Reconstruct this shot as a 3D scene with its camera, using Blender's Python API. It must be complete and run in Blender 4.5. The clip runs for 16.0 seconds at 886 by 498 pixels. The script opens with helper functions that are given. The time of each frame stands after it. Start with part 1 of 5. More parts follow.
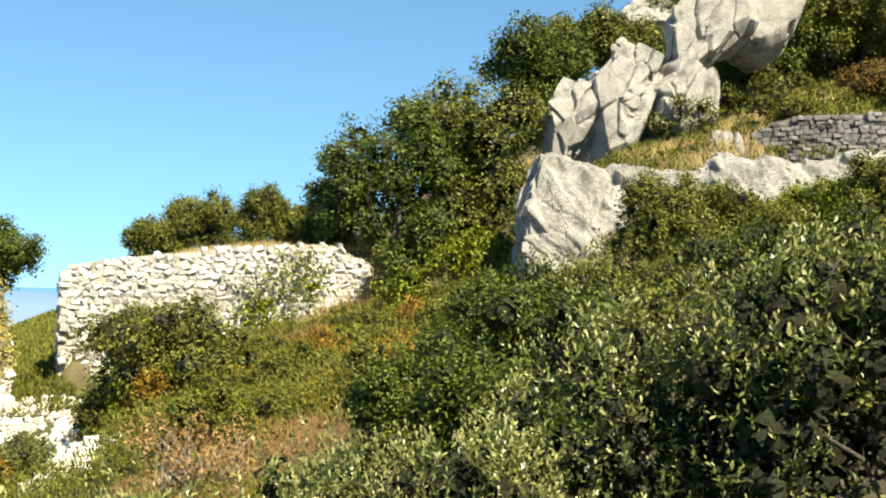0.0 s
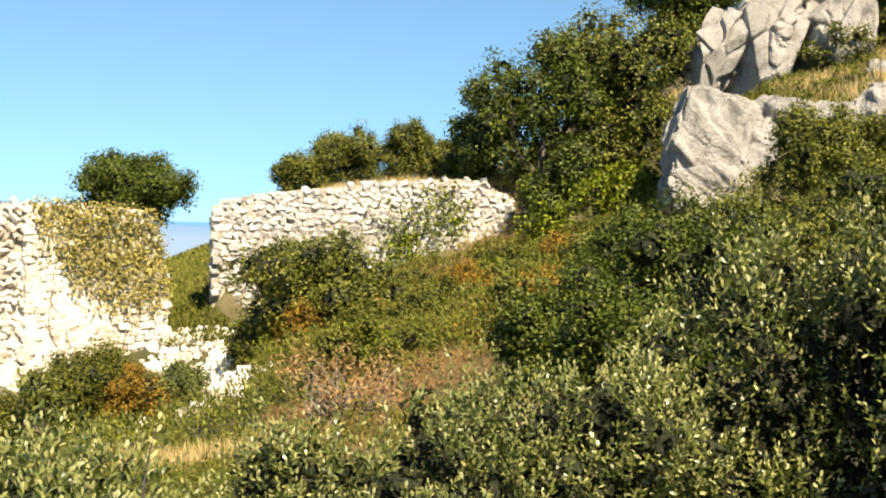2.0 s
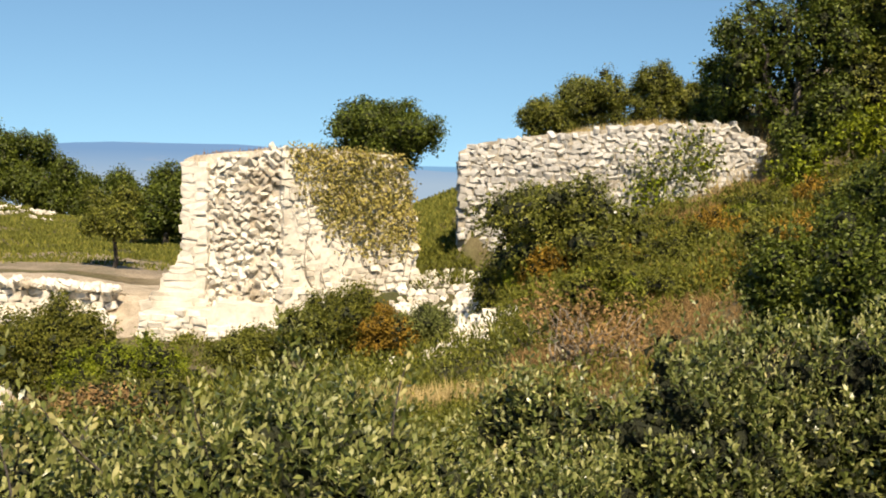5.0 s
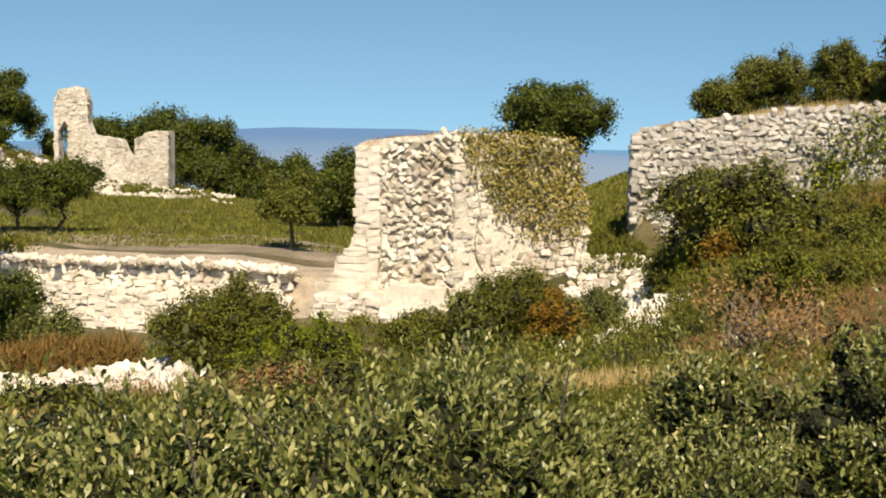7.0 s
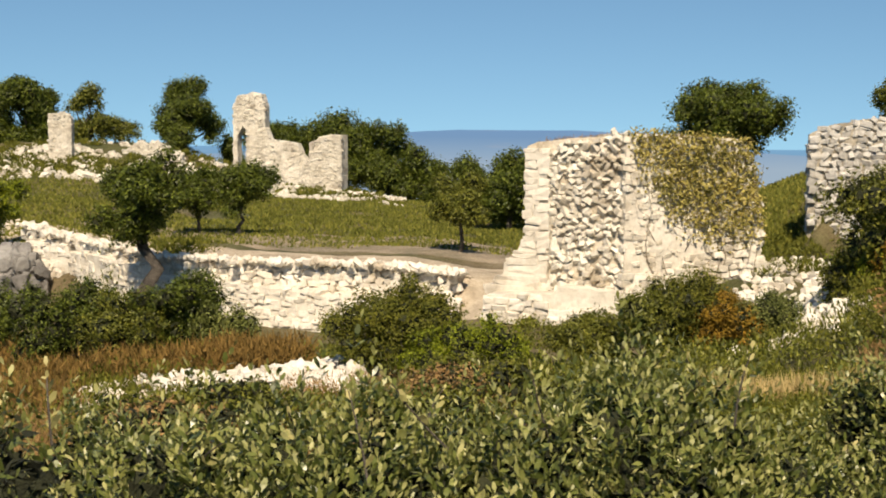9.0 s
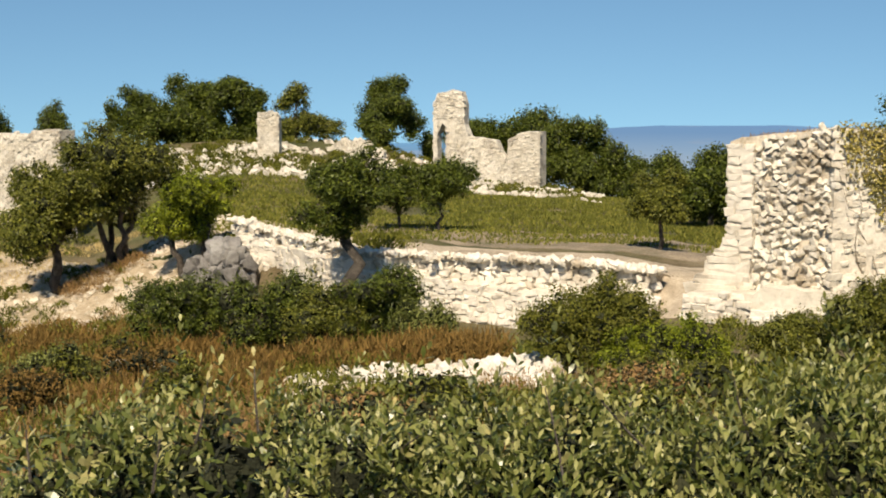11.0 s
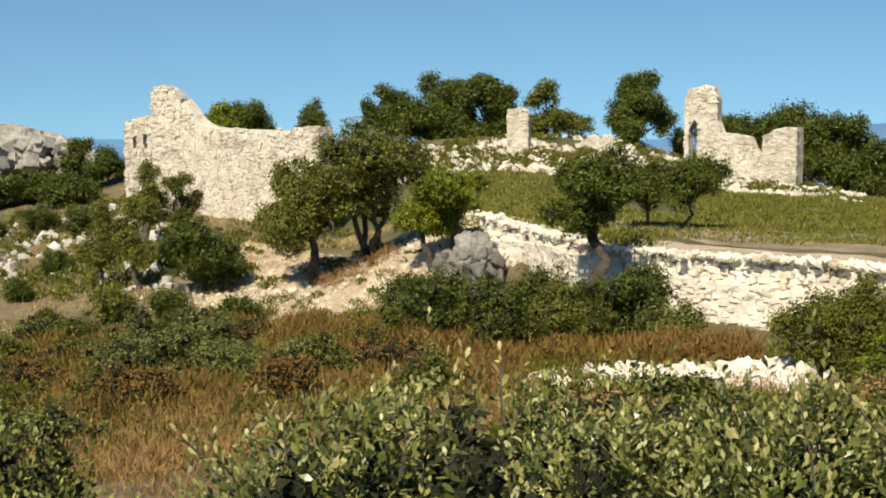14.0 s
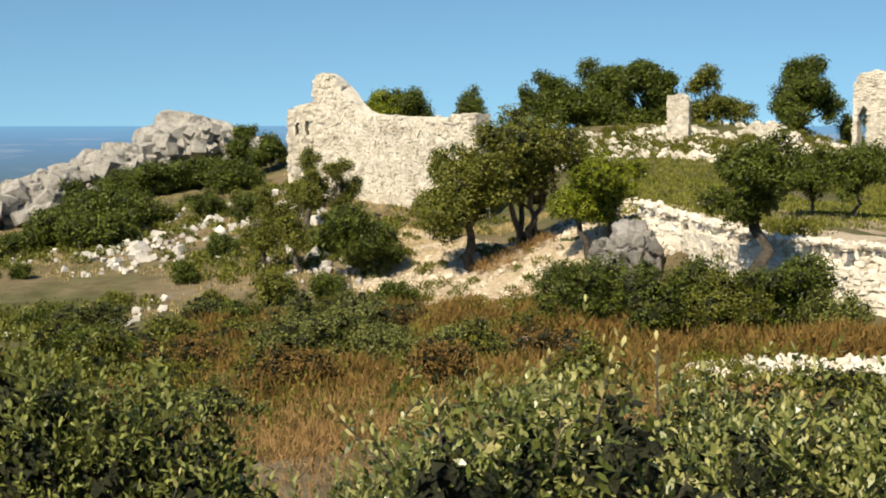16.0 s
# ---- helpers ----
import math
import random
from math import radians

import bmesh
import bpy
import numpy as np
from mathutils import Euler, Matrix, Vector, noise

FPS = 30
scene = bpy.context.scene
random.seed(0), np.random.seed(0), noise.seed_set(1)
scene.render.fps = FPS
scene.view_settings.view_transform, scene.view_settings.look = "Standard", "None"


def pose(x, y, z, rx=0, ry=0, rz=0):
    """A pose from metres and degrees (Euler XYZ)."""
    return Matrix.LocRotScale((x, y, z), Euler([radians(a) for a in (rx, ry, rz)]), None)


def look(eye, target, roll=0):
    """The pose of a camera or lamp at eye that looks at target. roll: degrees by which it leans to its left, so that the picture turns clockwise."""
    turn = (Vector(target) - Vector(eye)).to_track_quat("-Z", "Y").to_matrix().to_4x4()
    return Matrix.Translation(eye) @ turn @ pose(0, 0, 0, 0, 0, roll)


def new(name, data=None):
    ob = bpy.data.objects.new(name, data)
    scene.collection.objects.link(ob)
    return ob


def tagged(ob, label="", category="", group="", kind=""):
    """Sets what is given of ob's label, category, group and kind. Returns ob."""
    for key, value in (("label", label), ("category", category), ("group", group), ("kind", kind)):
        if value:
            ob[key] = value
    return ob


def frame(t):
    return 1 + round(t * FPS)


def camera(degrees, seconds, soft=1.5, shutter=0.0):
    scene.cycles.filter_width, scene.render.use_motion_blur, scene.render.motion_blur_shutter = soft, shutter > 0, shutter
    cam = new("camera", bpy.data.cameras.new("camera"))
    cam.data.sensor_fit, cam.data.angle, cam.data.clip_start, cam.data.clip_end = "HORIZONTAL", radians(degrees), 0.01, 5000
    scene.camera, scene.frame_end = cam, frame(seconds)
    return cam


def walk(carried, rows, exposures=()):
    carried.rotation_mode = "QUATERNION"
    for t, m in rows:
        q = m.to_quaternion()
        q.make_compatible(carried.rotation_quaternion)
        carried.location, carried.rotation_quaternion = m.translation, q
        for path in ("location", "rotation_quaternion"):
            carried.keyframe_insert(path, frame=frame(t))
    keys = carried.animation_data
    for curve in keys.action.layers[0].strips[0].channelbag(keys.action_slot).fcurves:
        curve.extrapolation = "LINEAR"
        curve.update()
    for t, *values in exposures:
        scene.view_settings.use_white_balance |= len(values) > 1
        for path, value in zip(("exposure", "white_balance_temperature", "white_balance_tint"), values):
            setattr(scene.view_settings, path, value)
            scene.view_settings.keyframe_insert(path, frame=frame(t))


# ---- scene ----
EYE = Vector((0.0, 0.0, 0.0))
cam = camera(39.0, 16.0, soft=1.9)
TURN = (
    (0.0, -0.02, 1.84, -1.22),
    (0.5, 1.61, 0.97, -1.23),
    (1.0, 3.26, 0.15, -1.24),
    (1.5, 4.91, -0.60, -1.25),
    (2.0, 6.56, -1.30, -1.29),
    (2.5, 8.33, -1.89, -1.25),
    (3.0, 10.13, -2.43, -1.20),
    (3.5, 11.93, -2.90, -1.17),
    (4.0, 13.74, -3.34, -1.19),
    (6.5, 23.79, -4.90, -1.03),
    (7.0, 25.54, -4.95, -0.91),
    (7.5, 27.20, -4.96, -0.72),
    (8.0, 29.03, -4.92, -0.50),
    (8.5, 31.04, -4.91, -0.40),
    (9.0, 33.26, -4.95, -0.40),
    (9.5, 35.59, -5.01, -0.34),
    (12.0, 46.27, -5.18, -0.06),
    (12.5, 48.07, -5.19, -0.11),
    (13.0, 49.86, -5.22, -0.15),
    (13.5, 51.70, -5.26, -0.11),
    (14.0, 53.62, -5.32, -0.05),
    (14.5, 55.44, -5.39, -0.00),
    (15.0, 57.04, -5.52, -0.07),
    (15.5, 58.79, -5.73, -0.06),
    (16.0, 60.79, -5.92, 0.01),
)
walk(cam, [(t, pose(*EYE, 90 + pitch, lean, yaw)) for t, yaw, pitch, lean in TURN],
     exposures=[(0.0, 1.45, 6500, 5), (1.5, 1.42, 6700, 9), (3.0, 1.27, 6900, 13), (4.5, 0.92, 6800, 13), (6.5, 0.64, 6780, 13), (9.5, 0.54, 6800, 13), (12.5, 0.55, 6500, 10),
                (16.0, 0.67, 6500, 9)])

# ---- world and sun ----
SUN_AZ, SUN_EL = 212.0, 47.0          # degrees, counter-clockwise from ahead
world = bpy.data.worlds.new("sky")
scene.world = world
world.use_nodes = True
wn = world.node_tree
wn.nodes.clear()
w_out = wn.nodes.new("ShaderNodeOutputWorld")
w_bg = wn.nodes.new("ShaderNodeBackground")
w_sky = wn.nodes.new("ShaderNodeTexSky")
w_sky.sky_type = "NISHITA"
w_sky.sun_disc = False
w_sky.sun_elevation = radians(SUN_EL)
w_sky.sun_rotation = radians(-SUN_AZ % 360)
w_sky.altitude = 300
w_sky.air_density = 1.0
w_sky.dust_density = 0.15
w_sky.ozone_density = 1.6
w_sky.texture_mapping.translation = (0, 0, 0.135)      # the haze lies below the hilltop's horizon
w_bg.inputs["Strength"].default_value = 0.074
w_tone = wn.nodes.new("ShaderNodeMix")            # the clear, slightly cyan air of the day
w_tone.data_type, w_tone.blend_type = "RGBA", "MULTIPLY"
w_tone.inputs[0].default_value = 1.0
w_tone.inputs[7].default_value = (0.775, 1.015, 1.04, 1)
wn.links.new(w_sky.outputs[0], w_tone.inputs[6])
wn.links.new(w_tone.outputs[2], w_bg.inputs[0])
wn.links.new(w_bg.outputs[0], w_out.inputs[0])
sun = new("sun", bpy.data.lights.new("sun", "SUN"))
sun.data.energy = 5.0
sun.data.angle = radians(0.5)
sun.data.color = (1.0, 0.87, 0.67)
SUN_DIR = Vector((-math.sin(radians(SUN_AZ)) * math.cos(radians(SUN_EL)),
                  math.cos(radians(SUN_AZ)) * math.cos(radians(SUN_EL)), math.sin(radians(SUN_EL))))
sun.matrix_world = look(SUN_DIR * 50, (0, 0, 0))


# ---- materials ----
def ramp(nt, stops, fac):
    r = nt.nodes.new("ShaderNodeValToRGB")
    while len(r.color_ramp.elements) < len(stops):
        r.color_ramp.elements.new(0.5)
    for e, (p, c) in zip(r.color_ramp.elements, stops):
        e.position, e.color = p, (*c, 1)
    nt.links.new(fac, r.inputs[0])
    return r.outputs[0]


def noise_node(nt, scale, detail=6, rough=0.6, coord=None):
    n = nt.nodes.new("ShaderNodeTexNoise")
    n.inputs["Scale"].default_value = scale
    n.inputs["Detail"].default_value = detail
    n.inputs["Roughness"].default_value = rough
    if coord is not None:
        nt.links.new(coord, n.inputs["Vector"])
    return n.outputs[0]


def mix(nt, fac, a, b, mode="MIX"):
    m = nt.nodes.new("ShaderNodeMix")
    m.data_type, m.blend_type = "RGBA", mode
    for sock, val in ((0, fac), (6, a), (7, b)):
        if isinstance(val, (int, float)):
            m.inputs[sock].default_value = val
        elif isinstance(val, tuple):
            m.inputs[sock].default_value = (*val, 1)
        else:
            nt.links.new(val, m.inputs[sock])
    return m.outputs[2]


def start_mat(name, rough=0.9):
    m = bpy.data.materials.new(name)
    m.use_nodes = True
    nt = m.node_tree
    b = nt.nodes["Principled BSDF"]
    b.inputs["Roughness"].default_value = rough
    b.inputs["Specular IOR Level"].default_value = 0.3
    co = nt.nodes.new("ShaderNodeNewGeometry").outputs["Position"]
    return m, nt, b, co


def bump(nt, b, height, strength, dist):
    n = nt.nodes.new("ShaderNodeBump")
    n.inputs["Strength"].default_value = strength
    n.inputs["Distance"].default_value = dist
    nt.links.new(height, n.inputs["Height"])
    nt.links.new(n.outputs[0], b.inputs["Normal"])


def stone_mat(name, pale, mid, dark, scale=1.0, crack=0.6, lichen=None, per_piece=0.25, depth=0.05):
    """Weathered limestone: broad stains, fine grain and pits, and a tone of its own for each piece."""
    m, nt, b, co = start_mat(name, 0.92)
    big = noise_node(nt, 0.9 * scale, 5, 0.65, co)
    fine = noise_node(nt, 9.0 * scale, 8, 0.7, co)
    c = ramp(nt, [(0.3, dark), (0.46, mid), (0.6, pale)], big)
    g = ramp(nt, [(0.3, (0.45, 0.43, 0.40)), (0.55, (1, 1, 1))], fine)
    c = mix(nt, crack, c, g, "MULTIPLY")
    geo = nt.nodes.new("ShaderNodeNewGeometry").outputs["Random Per Island"]
    info = nt.nodes.new("ShaderNodeObjectInfo").outputs["Random"]
    add = nt.nodes.new("ShaderNodeMath")
    add.operation = "ADD"
    nt.links.new(geo, add.inputs[0])
    nt.links.new(info, add.inputs[1])
    wrap = nt.nodes.new("ShaderNodeMath")
    wrap.operation = "FRACT"
    nt.links.new(add.outputs[0], wrap.inputs[0])
    own = ramp(nt, [(0.0, (0.5, 0.47, 0.42)), (0.5, (0.95, 0.93, 0.9)), (1.0, (1, 1, 1))], wrap.outputs[0])
    c = mix(nt, per_piece, c, own, "MULTIPLY")
    if lichen:
        l = noise_node(nt, 2.3 * scale, 7, 0.7, co)
        c = mix(nt, ramp(nt, [(0.55, (0, 0, 0)), (0.68, (0.8, 0.8, 0.8))], l), c, lichen)
    nt.links.new(c, b.inputs["Base Color"])
    bump(nt, b, fine, 0.8, depth)
    return m


def leaf_mat(name, stops, gloss=0.5, through_light=0.25, even=0.4, sheen=0.22):
    """Leaves: every leaf or clump takes its own tone out of a range; some light comes through."""
    m, nt, b, co = start_mat(name, gloss)
    geo = nt.nodes.new("ShaderNodeNewGeometry").outputs["Random Per Island"]
    mean = stops[len(stops) // 2][1]
    c = ramp(nt, [(p, tuple(even * b + (1 - even) * a for a, b in zip(q, mean))) for p, q in stops], geo)
    patch = ramp(nt, [(0.36, (0.42, 0.48, 0.42)), (0.64, (1.0, 1.0, 1.0))], noise_node(nt, 1.1, 4, 0.6, co))
    c = mix(nt, 1.0, mix(nt, 0.6, c, patch, "MULTIPLY"), (1.14, 1.04, 0.8), "MULTIPLY")
    nt.links.new(c, b.inputs["Base Color"])
    b.inputs["Specular IOR Level"].default_value = sheen
    t = nt.nodes.new("ShaderNodeBsdfTranslucent")
    nt.links.new(mix(nt, 0.5, c, (0.16, 0.2, 0.02)), t.inputs[0])
    s = nt.nodes.new("ShaderNodeMixShader")
    s.inputs[0].default_value = through_light * 0.6
    nt.links.new(b.outputs[0], s.inputs[1])
    nt.links.new(t.outputs[0], s.inputs[2])
    nt.links.new(s.outputs[0], nt.nodes["Material Output"].inputs[0])
    return m


M_WHITE = stone_mat("white_limestone", (0.76, 0.72, 0.64), (0.69, 0.64, 0.55), (0.48, 0.41, 0.31), 1.0, 0.4)
M_WALL = stone_mat("wall_limestone", (0.58, 0.56, 0.52), (0.48, 0.46, 0.42), (0.32, 0.31, 0.28), 1.0, 0.4, None, 0.35)
M_TOWER = stone_mat("tower_limestone", (0.72, 0.68, 0.59), (0.62, 0.57, 0.48), (0.38, 0.32, 0.23), 1.0, 0.5, None, 0.4)
M_MORTAR = stone_mat("lime_mortar", (0.50, 0.45, 0.36), (0.38, 0.34, 0.27), (0.2, 0.17, 0.13), 2.0, 0.6)
M_RENDER = stone_mat("old_lime_render", (0.68, 0.63, 0.54), (0.6, 0.55, 0.46), (0.4, 0.34, 0.26), 0.8, 0.35, None, 0.0, 0.03)
M_FAR = stone_mat("far_masonry", (0.76, 0.71, 0.61), (0.66, 0.61, 0.51), (0.42, 0.37, 0.3), 1.3, 0.7, None, 0.35, 0.12)
M_ROCK = stone_mat("grey_limestone_crag", (0.50, 0.475, 0.43), (0.41, 0.39, 0.35), (0.19, 0.18, 0.16), 1.9, 0.8, None, 0.12, 0.2)
M_DRYSTONE = stone_mat("dark_dry_stone", (0.30, 0.29, 0.27), (0.22, 0.21, 0.2), (0.1, 0.1, 0.09), 1.0, 0.6, None, 0.6)


def ground_mat():
    m, nt, b, co = start_mat("dry_hillside", 0.97)
    big = noise_node(nt, 0.09, 6, 0.65, co)
    mid = noise_node(nt, 0.9, 6, 0.7, co)
    fine = noise_node(nt, 14, 6, 0.7, co)
    c = ramp(nt, [(0.36, (0.085, 0.10, 0.03)), (0.47, (0.14, 0.13, 0.055)), (0.56, (0.22, 0.175, 0.10)),
                  (0.68, (0.27, 0.22, 0.14))], big)
    d = ramp(nt, [(0.35, (0.5, 0.46, 0.38)), (0.6, (1, 1, 1))], mid)
    e = ramp(nt, [(0.3, (0.45, 0.43, 0.38)), (0.65, (1, 1, 1))], fine)
    c = mix(nt, 0.8, mix(nt, 0.8, c, d, "MULTIPLY"), e, "MULTIPLY")
    nt.links.new(c, b.inputs["Base Color"])
    bump(nt, b, fine, 0.8, 0.08)
    return m


def earth_mat(name, pale, mid, dark, scale):
    m, nt, b, co = start_mat(name, 0.97)
    n1 = noise_node(nt, scale, 7, 0.7, co)
    n2 = noise_node(nt, scale * 14, 5, 0.7, co)
    c = ramp(nt, [(0.34, dark), (0.5, mid), (0.64, pale)], n1)
    c = mix(nt, 0.6, c, ramp(nt, [(0.35, (0.5, 0.47, 0.42)), (0.6, (1, 1, 1))], n2), "MULTIPLY")
    nt.links.new(c, b.inputs["Base Color"])
    bump(nt, b, n2, 0.7, 0.06)
    return m


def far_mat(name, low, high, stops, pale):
    """Hazy distance: a backdrop that glows, with the airlight painted into its colour."""
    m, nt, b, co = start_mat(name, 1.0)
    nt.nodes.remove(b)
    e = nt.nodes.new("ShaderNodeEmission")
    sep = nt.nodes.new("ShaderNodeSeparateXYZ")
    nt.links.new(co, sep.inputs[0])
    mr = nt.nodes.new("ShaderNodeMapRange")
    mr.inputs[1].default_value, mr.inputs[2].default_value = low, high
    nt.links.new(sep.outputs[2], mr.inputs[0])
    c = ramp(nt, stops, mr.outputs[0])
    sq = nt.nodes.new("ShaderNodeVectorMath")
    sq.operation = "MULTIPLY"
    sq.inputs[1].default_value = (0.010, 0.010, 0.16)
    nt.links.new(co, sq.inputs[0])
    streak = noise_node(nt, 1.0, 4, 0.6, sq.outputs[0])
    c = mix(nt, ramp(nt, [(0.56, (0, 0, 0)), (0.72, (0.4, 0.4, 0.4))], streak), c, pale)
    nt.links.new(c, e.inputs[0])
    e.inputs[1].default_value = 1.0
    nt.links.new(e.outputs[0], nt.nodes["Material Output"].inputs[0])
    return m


M_GROUND = ground_mat()
M_PATH = earth_mat("pale_track_earth", (0.56, 0.475, 0.36), (0.46, 0.385, 0.285), (0.3, 0.25, 0.18), 1.2)
M_TILLED = earth_mat("bare_grey_field", (0.33, 0.27, 0.195), (0.25, 0.205, 0.145), (0.13, 0.12, 0.075), 0.7)
M_SPOIL = earth_mat("pale_rubble_earth", (0.70, 0.63, 0.51), (0.58, 0.51, 0.40), (0.34, 0.28, 0.2), 0.9)
M_SLOPE = earth_mat("tan_stony_slope", (0.58, 0.50, 0.38), (0.44, 0.36, 0.25), (0.24, 0.19, 0.11), 0.6)
M_DIST = far_mat("lowland_haze_glow", -75, -8, [(0.0, (0.085, 0.135, 0.17)), (0.4, (0.105, 0.18, 0.26)), (0.7, (0.115, 0.215, 0.335)), (1.0, (0.135, 0.28, 0.43))],
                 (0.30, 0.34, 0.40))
M_HILL = far_mat("hills_haze_glow", -30, 20, [(0.0, (0.23, 0.31, 0.39)), (0.4, (0.17, 0.265, 0.38)), (0.7, (0.125, 0.225, 0.365)), (1.0, (0.125, 0.23, 0.38))],
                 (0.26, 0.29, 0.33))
M_BARK = earth_mat("grey_bark", (0.16, 0.14, 0.115), (0.1, 0.085, 0.07), (0.045, 0.04, 0.032), 5)
M_TWIG = earth_mat("pale_dry_twigs", (0.42, 0.36, 0.28), (0.3, 0.26, 0.2), (0.18, 0.15, 0.11), 6)
# near-black tones that put the shade inside crowns into colour
M_INNER = earth_mat("crown_shade_fill", (0.05, 0.055, 0.025), (0.03, 0.034, 0.014), (0.014, 0.016, 0.007), 4)
M_OAK = leaf_mat("holm_oak_leaves", [(0, (0.011, 0.016, 0.002)), (0.6, (0.063, 0.090, 0.013)), (1, (0.205, 0.253, 0.038))])
M_OLIVE = leaf_mat("olive_green_leaves", [(0, (0.015, 0.021, 0.003)), (0.6, (0.108, 0.125, 0.021)), (1, (0.330, 0.343, 0.075))])
M_NEAR = leaf_mat("mock_privet_leaves", [(0, (0.045, 0.062, 0.017)), (0.5, (0.12, 0.155, 0.045)), (1, (0.27, 0.30, 0.11))], 0.34, 0.45, 0.1, 0.5)
M_TIP = leaf_mat("mock_privet_young_leaves", [(0, (0.18, 0.205, 0.075)), (0.5, (0.28, 0.305, 0.13)), (1, (0.49, 0.50, 0.28))], 0.4, 0.45, 0.1, 0.4)
M_SHOOT = leaf_mat("pale_young_leaves", [(0, (0.17, 0.18, 0.075)), (0.6, (0.36, 0.355, 0.18)), (1, (0.55, 0.5, 0.3))], 0.45, 0.3)
M_GREY = leaf_mat("grey_green_leaves", [(0, (0.019, 0.024, 0.008)), (0.6, (0.110, 0.134, 0.041)), (1, (0.312, 0.359, 0.132))])
M_FRESH = leaf_mat("fresh_green_leaves", [(0, (0.024, 0.036, 0.002)), (0.6, (0.149, 0.193, 0.012)), (1, (0.393, 0.478, 0.036))], 0.5, 0.35)
M_RUST = leaf_mat("rusty_heath", [(0, (0.055, 0.036, 0.012)), (0.5, (0.17, 0.108, 0.036)), (1, (0.28, 0.185, 0.065))], 0.8, 0.25)
M_BROWN = leaf_mat("brown_dry_heath", [(0, (0.07, 0.042, 0.02)), (0.5, (0.25, 0.16, 0.08)), (1, (0.42, 0.295, 0.16))], 0.8, 0.2)
M_MOSS = leaf_mat("yellow_green_scrub", [(0, (0.03, 0.037, 0.006)), (0.5, (0.105, 0.12, 0.018)), (1, (0.22, 0.215, 0.035))], 0.7, 0.3)
M_ORANGE = leaf_mat("orange_scrub", [(0, (0.06, 0.04, 0.006)), (0.5, (0.24, 0.145, 0.018)), (1, (0.38, 0.26, 0.035))], 0.7, 0.3)
M_STRAW = leaf_mat("dry_straw", [(0, (0.24, 0.185, 0.09)), (0.5, (0.44, 0.36, 0.20)), (1, (0.62, 0.53, 0.33))], 0.7, 0.3)
M_GRASS = leaf_mat("short_green_grass", [(0, (0.035, 0.042, 0.006)), (0.5, (0.13, 0.15, 0.03)), (1, (0.32, 0.31, 0.08))], 0.7, 0.3)
M_IVY = leaf_mat("ochre_ivy_leaves", [(0, (0.13, 0.125, 0.03)), (0.45, (0.33, 0.30, 0.10)), (1, (0.52, 0.47, 0.22))], 0.6, 0.2)


# ---- mesh helpers ----
def pol(az, r, z=0.0):
    """The place r metres away, az degrees to the left of straight ahead."""
    return Vector((-r * math.sin(radians(az)), r * math.cos(radians(az)), z))


def raw_mesh(name, verts, sizes, loops, smooth=False):
    """A mesh from numpy arrays: corners, corners per face, corner indices."""
    me = bpy.data.meshes.new(name)
    me.vertices.add(len(verts))
    me.vertices.foreach_set("co", np.ascontiguousarray(verts, dtype=np.float32).ravel())
    me.loops.add(len(loops))
    me.loops.foreach_set("vertex_index", np.ascontiguousarray(loops, dtype=np.int32))
    me.polygons.add(len(sizes))
    starts = np.concatenate([[0], np.cumsum(sizes)[:-1]]).astype(np.int32)
    me.polygons.foreach_set("loop_start", starts)
    me.polygons.foreach_set("use_smooth", np.full(len(sizes), smooth))
    me.update(calc_edges=True)
    me.validate()
    return me


def put(name, me, material, parent=None, label=""):
    if material is not None:
        me.materials.clear()
        me.materials.append(material)
    ob = new(name, me)
    if parent is not None:
        ob.parent = parent
    if label:
        tagged(ob, label)
    return ob


def grid_mesh(name, P, smooth=True, closed=False):
    """P: rows x columns x 3."""
    n, m = P.shape[:2]
    i = np.arange(n * m).reshape(n, m)
    if closed:
        i = np.concatenate([i, i[:, :1]], 1)
    f = np.stack([i[:-1, :-1], i[:-1, 1:], i[1:, 1:], i[1:, :-1]], -1).reshape(-1, 4)
    return raw_mesh(name, P.reshape(-1, 3), np.full(len(f), 4), f.ravel(), smooth)


def fbm(x, y, scale, seed=0.0, octaves=4):
    """Smooth value noise on arrays, about -1 to 1."""
    x, y = np.asarray(x, float) * scale + seed * 17.3, np.asarray(y, float) * scale - seed * 9.1
    out, amp = 0, 1.0
    for k in range(octaves):
        xi, yi = np.floor(x), np.floor(y)
        u, v = x - xi, y - yi
        u, v = u * u * (3 - 2 * u), v * v * (3 - 2 * v)

        def h(a, b):
            s = np.sin(a * 127.1 + b * 311.7 + k * 74.7) * 43758.5453
            return (s - np.floor(s)) * 2 - 1
        out = out + amp * ((h(xi, yi) * (1 - u) + h(xi + 1, yi) * u) * (1 - v)
                           + (h(xi, yi + 1) * (1 - u) + h(xi + 1, yi + 1) * u) * v)
        x, y, amp = x * 2.03 + 5.1, y * 2.03 + 3.7, amp * 0.5
    return out / 1.6


# ---- the ground ----
PROFILES = {}


def profile(az, *rz):
    """The lie of the land along one bearing: pairs of distance and height, node by node."""
    PROFILES[az] = np.array(rz, float).reshape(-1, 2)


